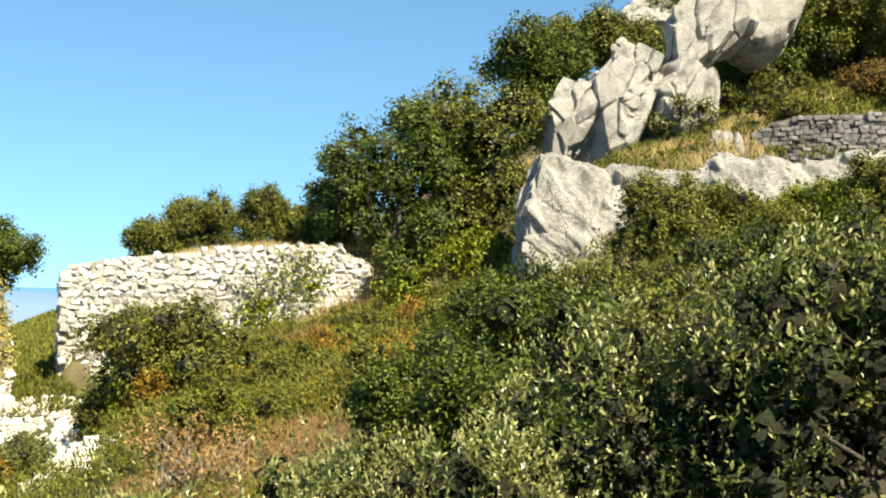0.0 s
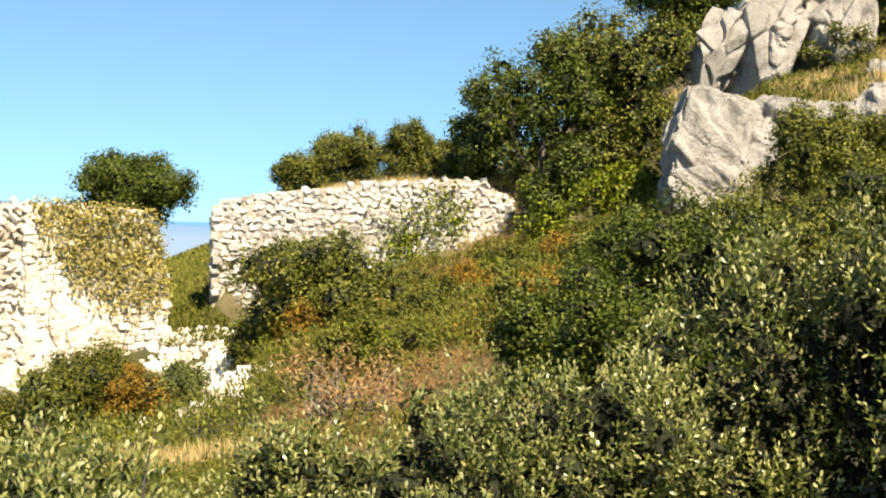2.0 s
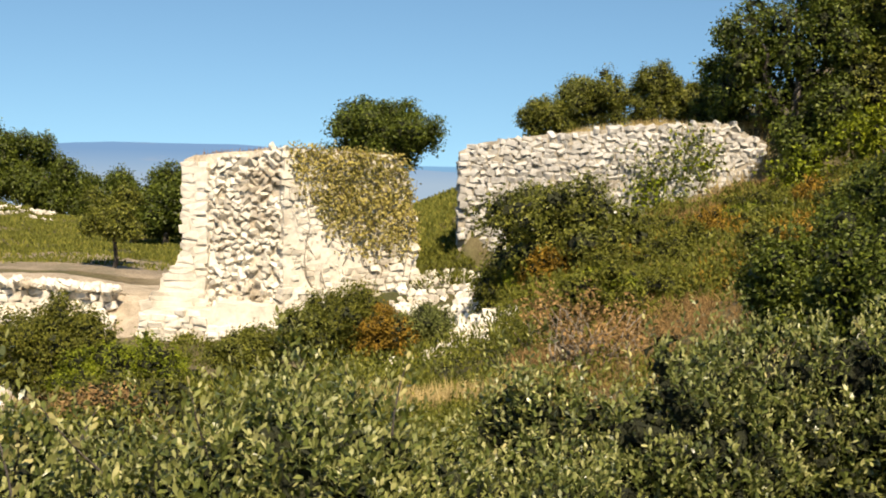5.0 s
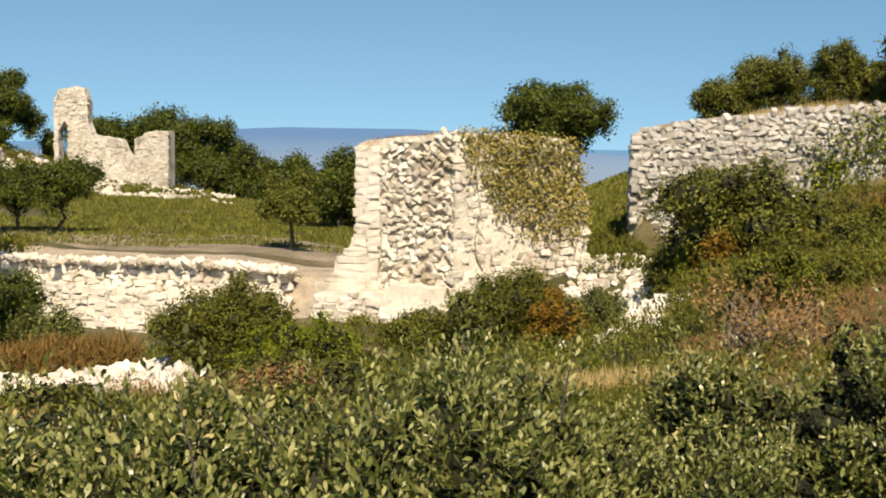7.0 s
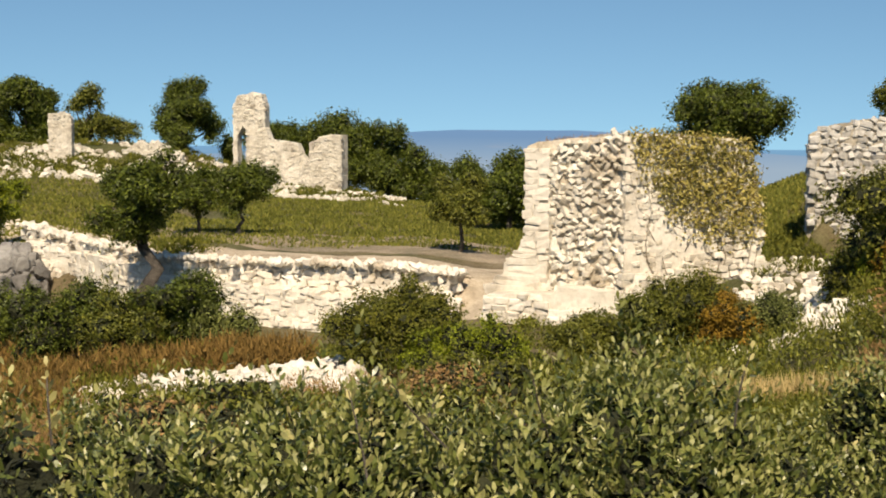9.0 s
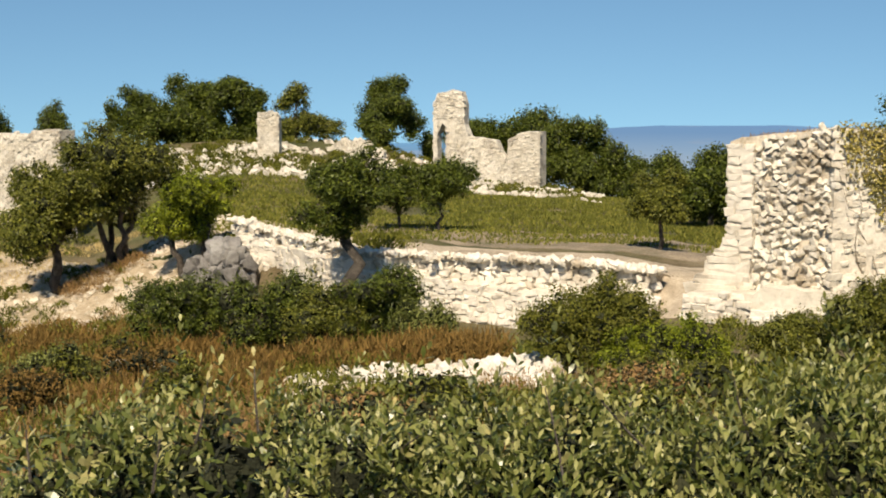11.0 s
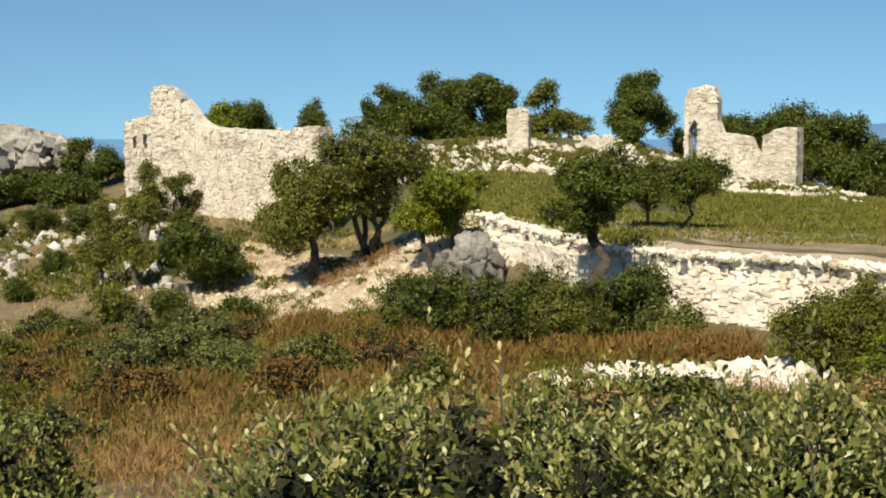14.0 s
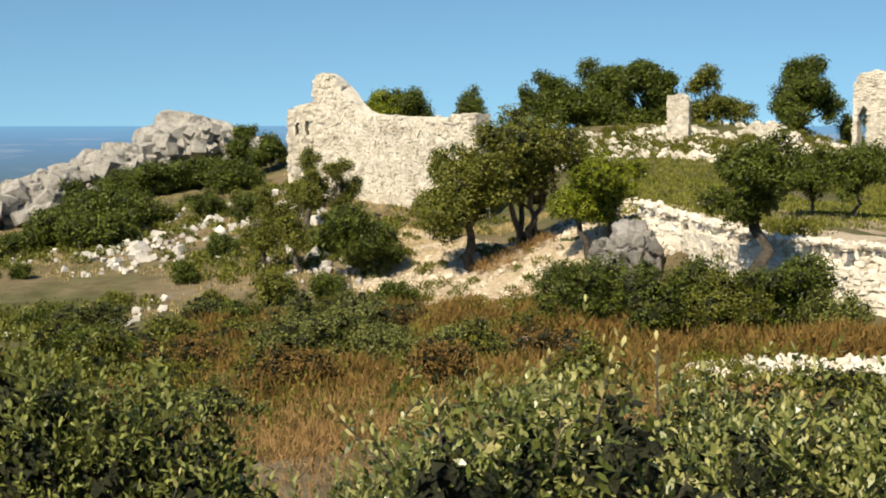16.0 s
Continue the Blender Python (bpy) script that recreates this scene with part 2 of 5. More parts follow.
profile(-62, 2, -1.6, 10, -.8, 18, .4, 26, 2, 33, 4, 38, 5.5, 39.5, 6.5, 46, 9, 55, 13, 70, 17, 110, 22, 300, 10)
profile(-25, 2, -1.6, 10, -1.1, 18, -.2, 26, .9, 33, 2.2, 38.2, 3.3, 39.2, 5.2, 46, 7.5, 55, 11, 70, 15, 110, 20, 300, 0)
profile(-16, 2, -1.65, 10, -1.2, 18, -.4, 26, .5, 33, 2.0, 38.2, 3.3, 39.2, 5.2, 46, 7.3, 55, 11, 70, 15, 110, 19, 300, -10)
profile(-8, 2, -1.65, 10, -1.4, 18, -1, 26, -.2, 31, .4, 34, 2.0, 37, 3.9, 41, 4.4, 47, 7.5, 60, 11, 100, 14, 300, -10)
profile(-2, 2, -1.65, 10, -1.6, 18, -1.6, 26, -1.2, 33, -.6, 37, .4, 39, 1.4, 46, 3.5, 55, 6, 70, 8, 100, 9, 300, -20)
profile(4, 2, -1.65, 10, -1.8, 18, -2, 26, -1.8, 33, -1.4, 39.1, -.7, 40.0, 1.2, 46, 2, 55, 2.5, 70, 2.5, 110, 0, 300, -40)
profile(11, 2, -1.65, 10, -2, 18, -2.6, 26, -2.7, 33, -2.8, 38.2, -2.2, 39.1, .7, 45, 1.0, 55, .7, 70, -1, 110, -6, 300, -50)
profile(15.7, 2, -1.65, 10, -2.2, 18, -3.2, 26, -3.6, 33, -3.6, 37.9, -3.3, 38.9, .1, 44, -.2, 55, -1.0, 70, -2.6, 110, -12, 300, -60)
profile(17.2, 2, -1.65, 10, -2.2, 18, -3.3, 26, -3.9, 32, -4.0, 36, -3.4, 39.5, -2.9, 46, -2.1, 58, -1.5, 75, -2.6, 110, -11, 300, -60)
profile(25, 2, -1.65, 10, -2.4, 18, -3.7, 26, -4.8, 31, -5, 33.2, -4.5, 37, -4.2, 46, -4.2, 60, -4.4, 80, -4.8, 120, -11, 300, -60)
profile(31, 2, -1.65, 10, -2.4, 18, -3.8, 26, -4.9, 32, -5.2, 35, -4.8, 38, -4.2, 46, -4.2, 60, -4.3, 80, -4.4, 110, -8, 300, -60)
profile(33.5, 2, -1.65, 10, -2.4, 18, -3.8, 26, -5, 33, -5.4, 36.6, -5.3, 37.6, -3.95, 48, -4.1, 65, -4.2, 82, -4.2, 105, -7, 300, -60)
profile(39, 2, -1.65, 10, -2.5, 18, -3.9, 26, -5.1, 33, -5.7, 37.8, -5.8, 38.8, -3.95, 50, -3.9, 66, -3.9, 84, -3.4, 100, -4, 300, -60)
profile(46, 2, -1.65, 10, -2.6, 18, -4.1, 26, -5.3, 34, -6, 40.6, -5.6, 41.8, -3.85, 52, -3.8, 70, -3.5, 80, -2.6, 92, -.3, 300, -60)
profile(51, 2, -1.65, 10, -2.7, 18, -4.3, 26, -5.6, 36, -6.6, 45, -6.0, 48, -3.6, 56, -3.4, 70, -3.1, 80, -1.8, 95, -.3, 300, -60)
profile(58, 2, -1.65, 10, -2.8, 18, -4.5, 26, -5.7, 36, -6.8, 48, -7.2, 55, -6, 62, -5.9, 68, -5.5, 82, -2.2, 100, -.8, 300, -60)
profile(65, 2, -1.65, 10, -3, 18, -4.7, 26, -5.9, 38, -7.1, 50, -7.6, 62, -6.5, 72, -5.2, 76, -4.4, 90, -2, 110, -3, 300, -70)
profile(72, 2, -1.65, 10, -3.1, 18, -4.8, 26, -6, 40, -7.3, 55, -7.9, 65, -7.5, 80, -5.8, 95, -4.2, 106, -3, 122, -6, 300, -80)
profile(80, 2, -1.65, 10, -3.2, 18, -5, 26, -6, 40, -7.4, 58, -8.2, 70, -8, 80, -7.8, 88, -7.4, 95, -6.8, 108, -10, 300, -90)
profile(92, 2, -1.65, 10, -3.2, 18, -5, 26, -6.2, 40, -8, 58, -9, 70, -9.3, 80, -9.6, 88, -10, 95, -10.5, 108, -14, 300, -90)
profile(140, 2, -1.65, 10, -1.9, 18, -2.2, 26, -2.4, 34, -2, 42, -1, 50, 0, 60, 1, 70, 2, 85, 3, 110, 4, 300, -40)
profile(220, 2, -1.65, 10, -1.3, 18, -.6, 26, .4, 34, 1.6, 42, 3, 50, 4, 60, 5, 70, 6, 85, 8, 110, 12, 300, 5)
profile(298, 2, -1.6, 10, -.8, 18, .4, 26, 2, 33, 4, 38, 5.5, 39.5, 6.5, 46, 9, 55, 13, 70, 17, 110, 22, 300, 10)
AZS = np.array(sorted(PROFILES))
NODES = np.array([PROFILES[a] for a in AZS])
PLAIN = -75.0


def nodes_at(az):
    """Distance and height of each node of the land at these bearings (degrees)."""
    az = (np.asarray(az, float) + 62) % 360 - 62
    r = np.stack([np.interp(az, AZS, NODES[:, k, 0]) for k in range(NODES.shape[1])], -1)
    z = np.stack([np.interp(az, AZS, NODES[:, k, 1]) for k in range(NODES.shape[1])], -1)
    return r, z


def relief(x, y, r):
    fade = np.clip((r - 3) / 10, 0, 1)
    return fade * (0.16 * fbm(x, y, 0.35, 1) + 0.05 * fbm(x, y, 1.7, 2)) + np.clip((r - 100) / 200, 0, 1) * 4 * fbm(x, y, 0.02, 3)


def ground(x, y):
    """The height of the ground."""
    az, r = math.degrees(math.atan2(-x, y)), math.hypot(x, y)
    nr, nz = nodes_at(az)
    rr, zz = np.append(nr, [900, 6000]), np.append(nz, [PLAIN, PLAIN])
    return float(np.interp(r, rr, zz) + relief(x, y, r))


def ground_many(xy):
    az = np.degrees(np.arctan2(-xy[:, 0], xy[:, 1]))
    r = np.hypot(xy[:, 0], xy[:, 1])
    nr, nz = nodes_at(az)
    z = nz[:, 0].copy()
    for k in range(nr.shape[1] - 1):
        inside = (r >= nr[:, k]) & (r < nr[:, k + 1])
        f = (r - nr[:, k]) / (nr[:, k + 1] - nr[:, k])
        z = np.where(inside, nz[:, k] + f * (nz[:, k + 1] - nz[:, k]), z)
    return z + relief(xy[:, 0], xy[:, 1], r)


def build_ground():
    az = np.concatenate([np.arange(-62, -22, 1.6), np.arange(-22, 86, 0.3), np.arange(86, 298, 2.5)])
    nr, nz = nodes_at(az)
    nr = np.concatenate([np.zeros((len(az), 1)) + 0.05, nr, np.full((len(az), 1), 900.0), np.full((len(az), 1), 4500.0)], 1)
    nz = np.concatenate([np.full((len(az), 1), -1.65), nz, np.full((len(az), 2), PLAIN)], 1)
    steps = [3, 8, 10, 12, 12, 12, 7, 12, 10, 10, 10, 12, 6, 3]
    R, Z = [], []
    for k, n in enumerate(steps):
        for j in range(n):
            f = j / n
            R.append(nr[:, k] + f * (nr[:, k + 1] - nr[:, k]))
            Z.append(nz[:, k] + f * (nz[:, k + 1] - nz[:, k]))
    R.append(nr[:, -1])
    Z.append(nz[:, -1])
    R, Z = np.array(R), np.array(Z)
    a = np.radians(az)[None, :]
    X, Y = -R * np.sin(a), R * np.cos(a)
    Z = Z + np.where(R < 800, relief(X, Y, R), 0)
    me = grid_mesh("ground", np.stack([X, Y, Z], -1), True, True)
    bm = bmesh.new()
    bm.from_mesh(me)
    bm.verts.ensure_lookup_table()
    bm.faces.new([bm.verts[k] for k in range(len(az))])
    bmesh.ops.recalc_face_normals(bm, faces=bm.faces)
    bm.to_mesh(me)
    bm.free()
    tagged(put("ground", me, M_GROUND), "dry rocky hillside with sparse grass and bare earth", "ground", kind="structure")


build_ground()


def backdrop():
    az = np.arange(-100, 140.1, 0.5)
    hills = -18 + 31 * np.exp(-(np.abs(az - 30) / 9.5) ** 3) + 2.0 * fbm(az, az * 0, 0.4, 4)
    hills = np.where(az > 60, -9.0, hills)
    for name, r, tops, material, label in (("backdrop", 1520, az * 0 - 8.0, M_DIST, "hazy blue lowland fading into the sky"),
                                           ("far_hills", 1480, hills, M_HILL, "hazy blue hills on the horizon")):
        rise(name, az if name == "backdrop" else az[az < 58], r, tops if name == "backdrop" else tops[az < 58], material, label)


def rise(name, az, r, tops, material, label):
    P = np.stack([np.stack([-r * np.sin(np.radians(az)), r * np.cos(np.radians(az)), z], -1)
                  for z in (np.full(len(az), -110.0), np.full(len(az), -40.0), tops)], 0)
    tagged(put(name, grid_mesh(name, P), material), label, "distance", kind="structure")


backdrop()


def draped(name, azs, near, far, material, label, category, lift=0.03, n=14):
    """A strip of other ground laid on the hillside, between two distances that vary along the bearing."""
    az = np.arange(azs[0], azs[-1] + 0.01, 0.35)
    r0, r1 = np.interp(az, azs, near), np.interp(az, azs, far)
    r0, r1 = r0 + 0.5 * fbm(az, az, 0.9, 5), r1 + 0.7 * fbm(az, az, 0.7, 6)
    R = np.array([r0 + (r1 - r0) * k / n for k in range(n + 1)])
    a = np.radians(az)[None, :]
    X, Y = -R * np.sin(a), R * np.cos(a)
    edge = np.minimum(np.arange(n + 1), np.arange(n, -1, -1))[:, None]
    Z = ground_many(np.stack([X.ravel(), Y.ravel()], -1)).reshape(X.shape) + np.where(edge > 0, lift, -0.06)
    tagged(put(name, grid_mesh(name, np.stack([X, Y, Z], -1)), material), label, category, kind="structure")


# ---- leaves, twigs, stones ----
def unit(v):
    return v / np.maximum(np.linalg.norm(v, axis=-1, keepdims=True), 1e-9)


def leaf_quads(base, axis, size, wide, rng, fold=0.25):
    """One bent, pointed leaf at each base, along each axis."""
    n = len(base)
    side = unit(np.cross(axis, unit(rng.normal(size=(n, 3)))))
    nor = np.cross(side, axis)
    L = (size * rng.uniform(0.7, 1.25, n))[:, None]
    W = L * wide
    a = base
    b = base + axis * L * 0.5 + side * W * 0.5 + nor * W * fold
    c = base + axis * L - nor * L * 0.08
    d = base + axis * L * 0.5 - side * W * 0.5 + nor * W * fold
    return np.stack([a, b, c, d], 1)


def leaf_tris(base, axis, size, wide, rng, facing=None):
    """Small leaves far off: one slim triangle each, its face turned the way that facing gives."""
    n = len(base)
    side = unit(np.cross(axis, unit(rng.normal(size=(n, 3))) if facing is None else facing))
    L = (size * rng.uniform(0.7, 1.25, n))[:, None]
    W = L * wide * 0.55
    return np.stack([base - side * W, base + side * W, base + axis * L], 1)


def leaf_ovals(base, axis, size, wide, rng, facing=None):
    """Leaves seen close: blunt ovals, hollowed along the middle."""
    n = len(base)
    side = unit(np.cross(axis, unit(rng.normal(size=(n, 3))) if facing is None else facing))
    nor = np.cross(side, axis)
    L = (size * rng.uniform(0.7, 1.2, n))[:, None]
    W = L * wide
    pts = [base] + [base + axis * L * f + side * W * s + nor * W * 0.16 for f, s in ((0.5, 0.46), (0.88, 0.27))] \
        + [base + axis * L * f - side * W * s + nor * W * 0.16 for f, s in ((0.94, 0.2), (0.5, 0.46))]
    return np.stack(pts, 1)


def quads_mesh(name, Q):
    Q = np.concatenate(Q, 0) if isinstance(Q, list) else Q
    n, k = Q.shape[:2]
    return raw_mesh(name, Q.reshape(-1, 3), np.full(n, k), np.arange(k * n))


def lobe_points(lobes, n, rng, shell=0.5):
    """Points in the outer part of a heap of ellipsoids, with the way outward; none deep inside a neighbour."""
    lobes = np.array(lobes, float)
    w = (lobes[:, 3] * lobes[:, 4] * lobes[:, 5]) ** (2 / 3)
    k = rng.choice(len(lobes), n, p=w / w.sum())
    d = unit(rng.normal(size=(n, 3)))
    rad = rng.uniform(shell, 1.0, n) ** 0.7
    rad = rad * (1 + 0.18 * np.sin(d[:, 0] * 7 + k) * np.sin(d[:, 1] * 6 + 2 * k) + 0.10 * np.sin(d[:, 2] * 11 + k))
    p = lobes[k, :3] + d * rad[:, None] * lobes[k, 3:]
    near = np.full(n, 9.0)
    for j, lobe in enumerate(lobes):
        q = np.linalg.norm((p - lobe[:3]) / lobe[3:], axis=1)
        near = np.where(k == j, near, np.minimum(near, q))
    ok = near > 0.66
    return p[ok], unit(d / lobes[k, 3:])[ok]


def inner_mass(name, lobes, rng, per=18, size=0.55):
    """Twigs and old leaves inside a crown, coloured dark to stand in for its shade: shards facing outward in each lobe.
    """
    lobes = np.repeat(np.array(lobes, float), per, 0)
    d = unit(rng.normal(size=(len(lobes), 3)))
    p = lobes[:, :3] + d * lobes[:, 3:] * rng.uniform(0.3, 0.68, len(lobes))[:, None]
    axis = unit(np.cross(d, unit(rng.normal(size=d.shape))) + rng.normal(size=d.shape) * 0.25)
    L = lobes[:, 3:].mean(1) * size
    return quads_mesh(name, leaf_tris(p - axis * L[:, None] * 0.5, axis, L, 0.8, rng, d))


def billow(L, rng, k=6, f=0.5, far=0.8):
    """Breaks each lobe of a crown into smaller ones over its surface, so that the outline is uneven and has gaps."""
    out = []
    for x, y, z, a, b, c in L:
        for d in unit(rng.normal(size=(k, 3)) + [0, 0, 0.25]):
            s = f * rng.uniform(0.7, 1.15)
            g = rng.uniform(0.5, far)
            out.append((x + d[0] * a * g, y + d[1] * b * g, z + d[2] * c * g, a * s, b * s, c * s * 0.9))
    return out


def fitted(L, wide, deep, top, low, turn):
    """Brings a heap of lobes to a width, a depth and a height."""
    L = np.array(L, float)
    c, s = math.cos(turn), math.sin(turn)
    u, v = L[:, 0] * c + L[:, 1] * s, -L[:, 0] * s + L[:, 1] * c
    u = u - (np.min(u - L[:, 3]) + np.max(u + L[:, 3])) / 2
    fu, fv = wide / 2 / np.max(np.abs(u) + L[:, 3]), deep / 2 / np.max(np.abs(v) + L[:, 4])
    u, v = u * fu, v * fv
    z0, z1 = np.min(L[:, 2] - L[:, 5]), np.max(L[:, 2] + L[:, 5])
    fz = (top - low) / (z1 - z0)
    L[:, 0], L[:, 1], L[:, 2] = u * c - v * s, u * s + v * c, low + (L[:, 2] - z0) * fz
    L[:, 3] *= (fu + fv) / 2
    L[:, 4] *= (fu + fv) / 2
    L[:, 5] *= fz
    return L


def clumps(lobes, n, per, size, wide, rng, up=0.45, shell=0.7, spread=1.8):
    """Leaf clumps: n centres with per leaves round each, the leaves turned outward and up to the light."""
    c, o = lobe_points(lobes, n, rng, shell)
    o = unit(o * 0.8 + rng.normal(size=o.shape) * 0.34 + np.array([0, 0, up]))
    c, o = np.repeat(c, per, 0), np.repeat(o, per, 0)
    base = c + rng.normal(size=c.shape) * size * spread * 0.5
    facing = unit(o + rng.normal(size=c.shape) * 0.45)
    axis = unit(np.cross(facing, unit(rng.normal(size=c.shape))))
    return leaf_tris(base, axis, size, wide, rng, facing)


def sprigs(base, way, length, pairs, size, wide, rng, leaf=leaf_ovals):
    """Leafy shoots: leaves in pairs along a stem, pointing up it, their upper sides to the stem and the sky."""
    n = len(base)
    side = unit(np.cross(way, unit(rng.normal(size=(n, 3)))))
    other = np.cross(way, side)
    out = []
    for k in range(pairs):
        f = 0.1 + 0.9 * k / pairs
        for s in (-1, 1):
            turn = side if k % 2 else other
            ax = unit(way * (0.55 + 0.3 * f) + turn * s * (0.85 - 0.4 * f) + rng.normal(size=(n, 3)) * 0.2)
            face = unit(way + np.array([0, 0, 0.3]) + rng.normal(size=(n, 3)) * 0.3)
            out.append(leaf(base + way * length * f, ax, size * (1 - 0.3 * f), wide, rng, face))
    out.append(leaf(base + way * length, way, size * 0.6, wide, rng, unit(rng.normal(size=(n, 3)) + [0, -0.6, 0.4])))
    return np.concatenate(out, 0)


def tube(path, radii, sides=6):
    """Verts and faces of a tapered, bent tube."""
    path = np.array(path, float)
    n = len(path)
    t = unit(np.gradient(path, axis=0))
    ref = np.array([0.31, 0.95, 0.1])
    s = unit(np.cross(t, ref))
    u = np.cross(s, t)
    a = np.arange(sides) * 2 * math.pi / sides
    V = path[:, None, :] + (np.cos(a)[None, :, None] * s[:, None, :] + np.sin(a)[None, :, None] * u[:, None, :]) * np.array(radii, float)[:, None, None]
    i = np.arange(n * sides).reshape(n, sides)
    j = np.roll(i, -1, 1)
    F = np.stack([i[:-1], j[:-1], j[1:], i[1:]], -1).reshape(-1, 4)
    return V.reshape(-1, 3), F


def tubes_mesh(name, tubes):
    V, F, o = [], [], 0
    for v, f in tubes:
        V.append(v)
        F.append(f + o)
        o += len(v)
    V, F = np.concatenate(V), np.concatenate(F)
    return raw_mesh(name, V, np.full(len(F), 4), F.ravel(), True)


def bent(a, b, rng, n=6, wob=0.08):
    a, b = np.array(a, float), np.array(b, float)
    f = np.linspace(0, 1, n)[:, None]
    L = np.linalg.norm(b - a)
    off = rng.normal(size=(n, 3)) * wob * L
    off[0] = 0
    off[-1] = 0
    return a + (b - a) * f + off * np.sin(np.pi * f)


def stone_shape(seed, n=14, round_=0.3):
    """A rough block about 1 across: the hull of points scattered over a rounded box."""
    rng = np.random.default_rng(seed)
    bm = bmesh.new()
    for sx in (-1, 1):
        for sy in (-1, 1):
            for sz in (-1, 1):
                v = np.array([sx, sy, sz]) * 0.5 * rng.uniform(0.66, 1.0, 3)
                bm.verts.new(v)
    for _ in range(n - 8):
        v = unit(rng.normal(size=3)[None])[0]
        v = v / np.max(np.abs(v)) * 0.5 * rng.uniform(0.85, 1.02)
        bm.verts.new(v * (1 - round_ * (np.linalg.norm(v) - 0.5)))
    res = bmesh.ops.convex_hull(bm, input=bm.verts)
    loose = [e for e in res["geom_interior"] if isinstance(e, bmesh.types.BMVert)]
    bmesh.ops.delete(bm, geom=loose, context="VERTS")
    bm.verts.ensure_lookup_table()
    bm.verts.index_update()
    V = np.array([v.co[:] for v in bm.verts])
    F = np.array([[v.index for v in f.verts] for f in bm.faces if len(f.verts) == 3])
    bm.free()
    return V, F


SHAPES = [stone_shape(s, 14) for s in range(10)]


def stones_mesh(name, M):
    """Many stones joined: M is n x 4 x 4."""
    V, F, o = [], [], 0
    for k, m in enumerate(M):
        v, f = SHAPES[k % len(SHAPES)]
        V.append(v @ m[:3, :3].T + m[:3, 3])
        F.append(f + o)
        o += len(v)
    V, F = np.concatenate(V), np.concatenate(F)
    return raw_mesh(name, V, np.full(len(F), 3), F.ravel())


SHARED = {}


def stone_parts(parent, M, material, name="stone", offset=0):
    """Stones as objects of their own that share a few meshes."""
    for k, m in enumerate(M):
        key = (material.name, k % len(SHAPES))
        if key not in SHARED:
            v, f = SHAPES[key[1]]
            me = raw_mesh(name, v, np.full(len(f), 3), f.ravel())
            me.materials.append(material)
            SHARED[key] = me
        ob = new(name, SHARED[key])
        ob.parent = parent
        ob.matrix_local = Matrix([list(r) for r in m])


def stone_matrix(p, ax, ay, az_, size):
    m = np.eye(4)
    m[:3, 0], m[:3, 1], m[:3, 2] = np.array(ax) * size[0], np.array(ay) * size[1], np.array(az_) * size[2]
    m[:3, 3] = p
    return m


def rand_turn(rng, amount):
    e = Euler(rng.normal(size=3) * amount)
    return np.array(e.to_matrix())


def courses(a, b, top, bottom, rng, course=(0.16, 0.3), length=(0.2, 0.5), deep=0.3, proud=0.03, wild=0.06, keep=1.0, normal=None):
    """Rough courses of stone over the face of a wall from a to b; top and bottom: heights by fraction along it."""
    a, b = np.array(a, float), np.array(b, float)
    L = np.linalg.norm((b - a)[:2])
    along = np.array([*(b - a)[:2] / L, 0])
    nor = np.array([along[1], -along[0], 0])
    mid = (a + b)[:2] / 2
    if np.dot(nor[:2], -mid) < 0:
        nor = -nor
    if normal is not None:
        nor = np.array(normal, float)
    lo, hi = min(bottom(f) for f in np.linspace(0, 1, 9)), max(top(f) for f in np.linspace(0, 1, 25))
    out, z = [], lo
    while z < hi:
        h = rng.uniform(*course)
        s = -rng.uniform(0, length[0])
        while s < L:
            l = rng.uniform(*length) * (0.7 + h / course[1] * 0.5)
            f = min(max((s + l / 2) / L, 0), 1)
            zc = z + h / 2 + 0.05 * math.sin(s * 1.3 + z)
            if bottom(f) - 0.15 < zc < top(f) + rng.uniform(-0.1, 0.06) and 0 <= s + l / 2 <= L and rng.random() < keep:
                p = np.array([*(a[:2] + along[:2] * (s + l / 2)), zc]) + nor * (proud - deep / 2 + rng.normal() * 0.025)
                T = rand_turn(rng, wild)
                out.append(stone_matrix(p, T @ along, T @ nor, T @ np.array([0, 0, 1.0]), (l * 1.06, deep, h * 1.08)))
            s += l
        z += h * 0.97
    rng.shuffle(out)
    return out


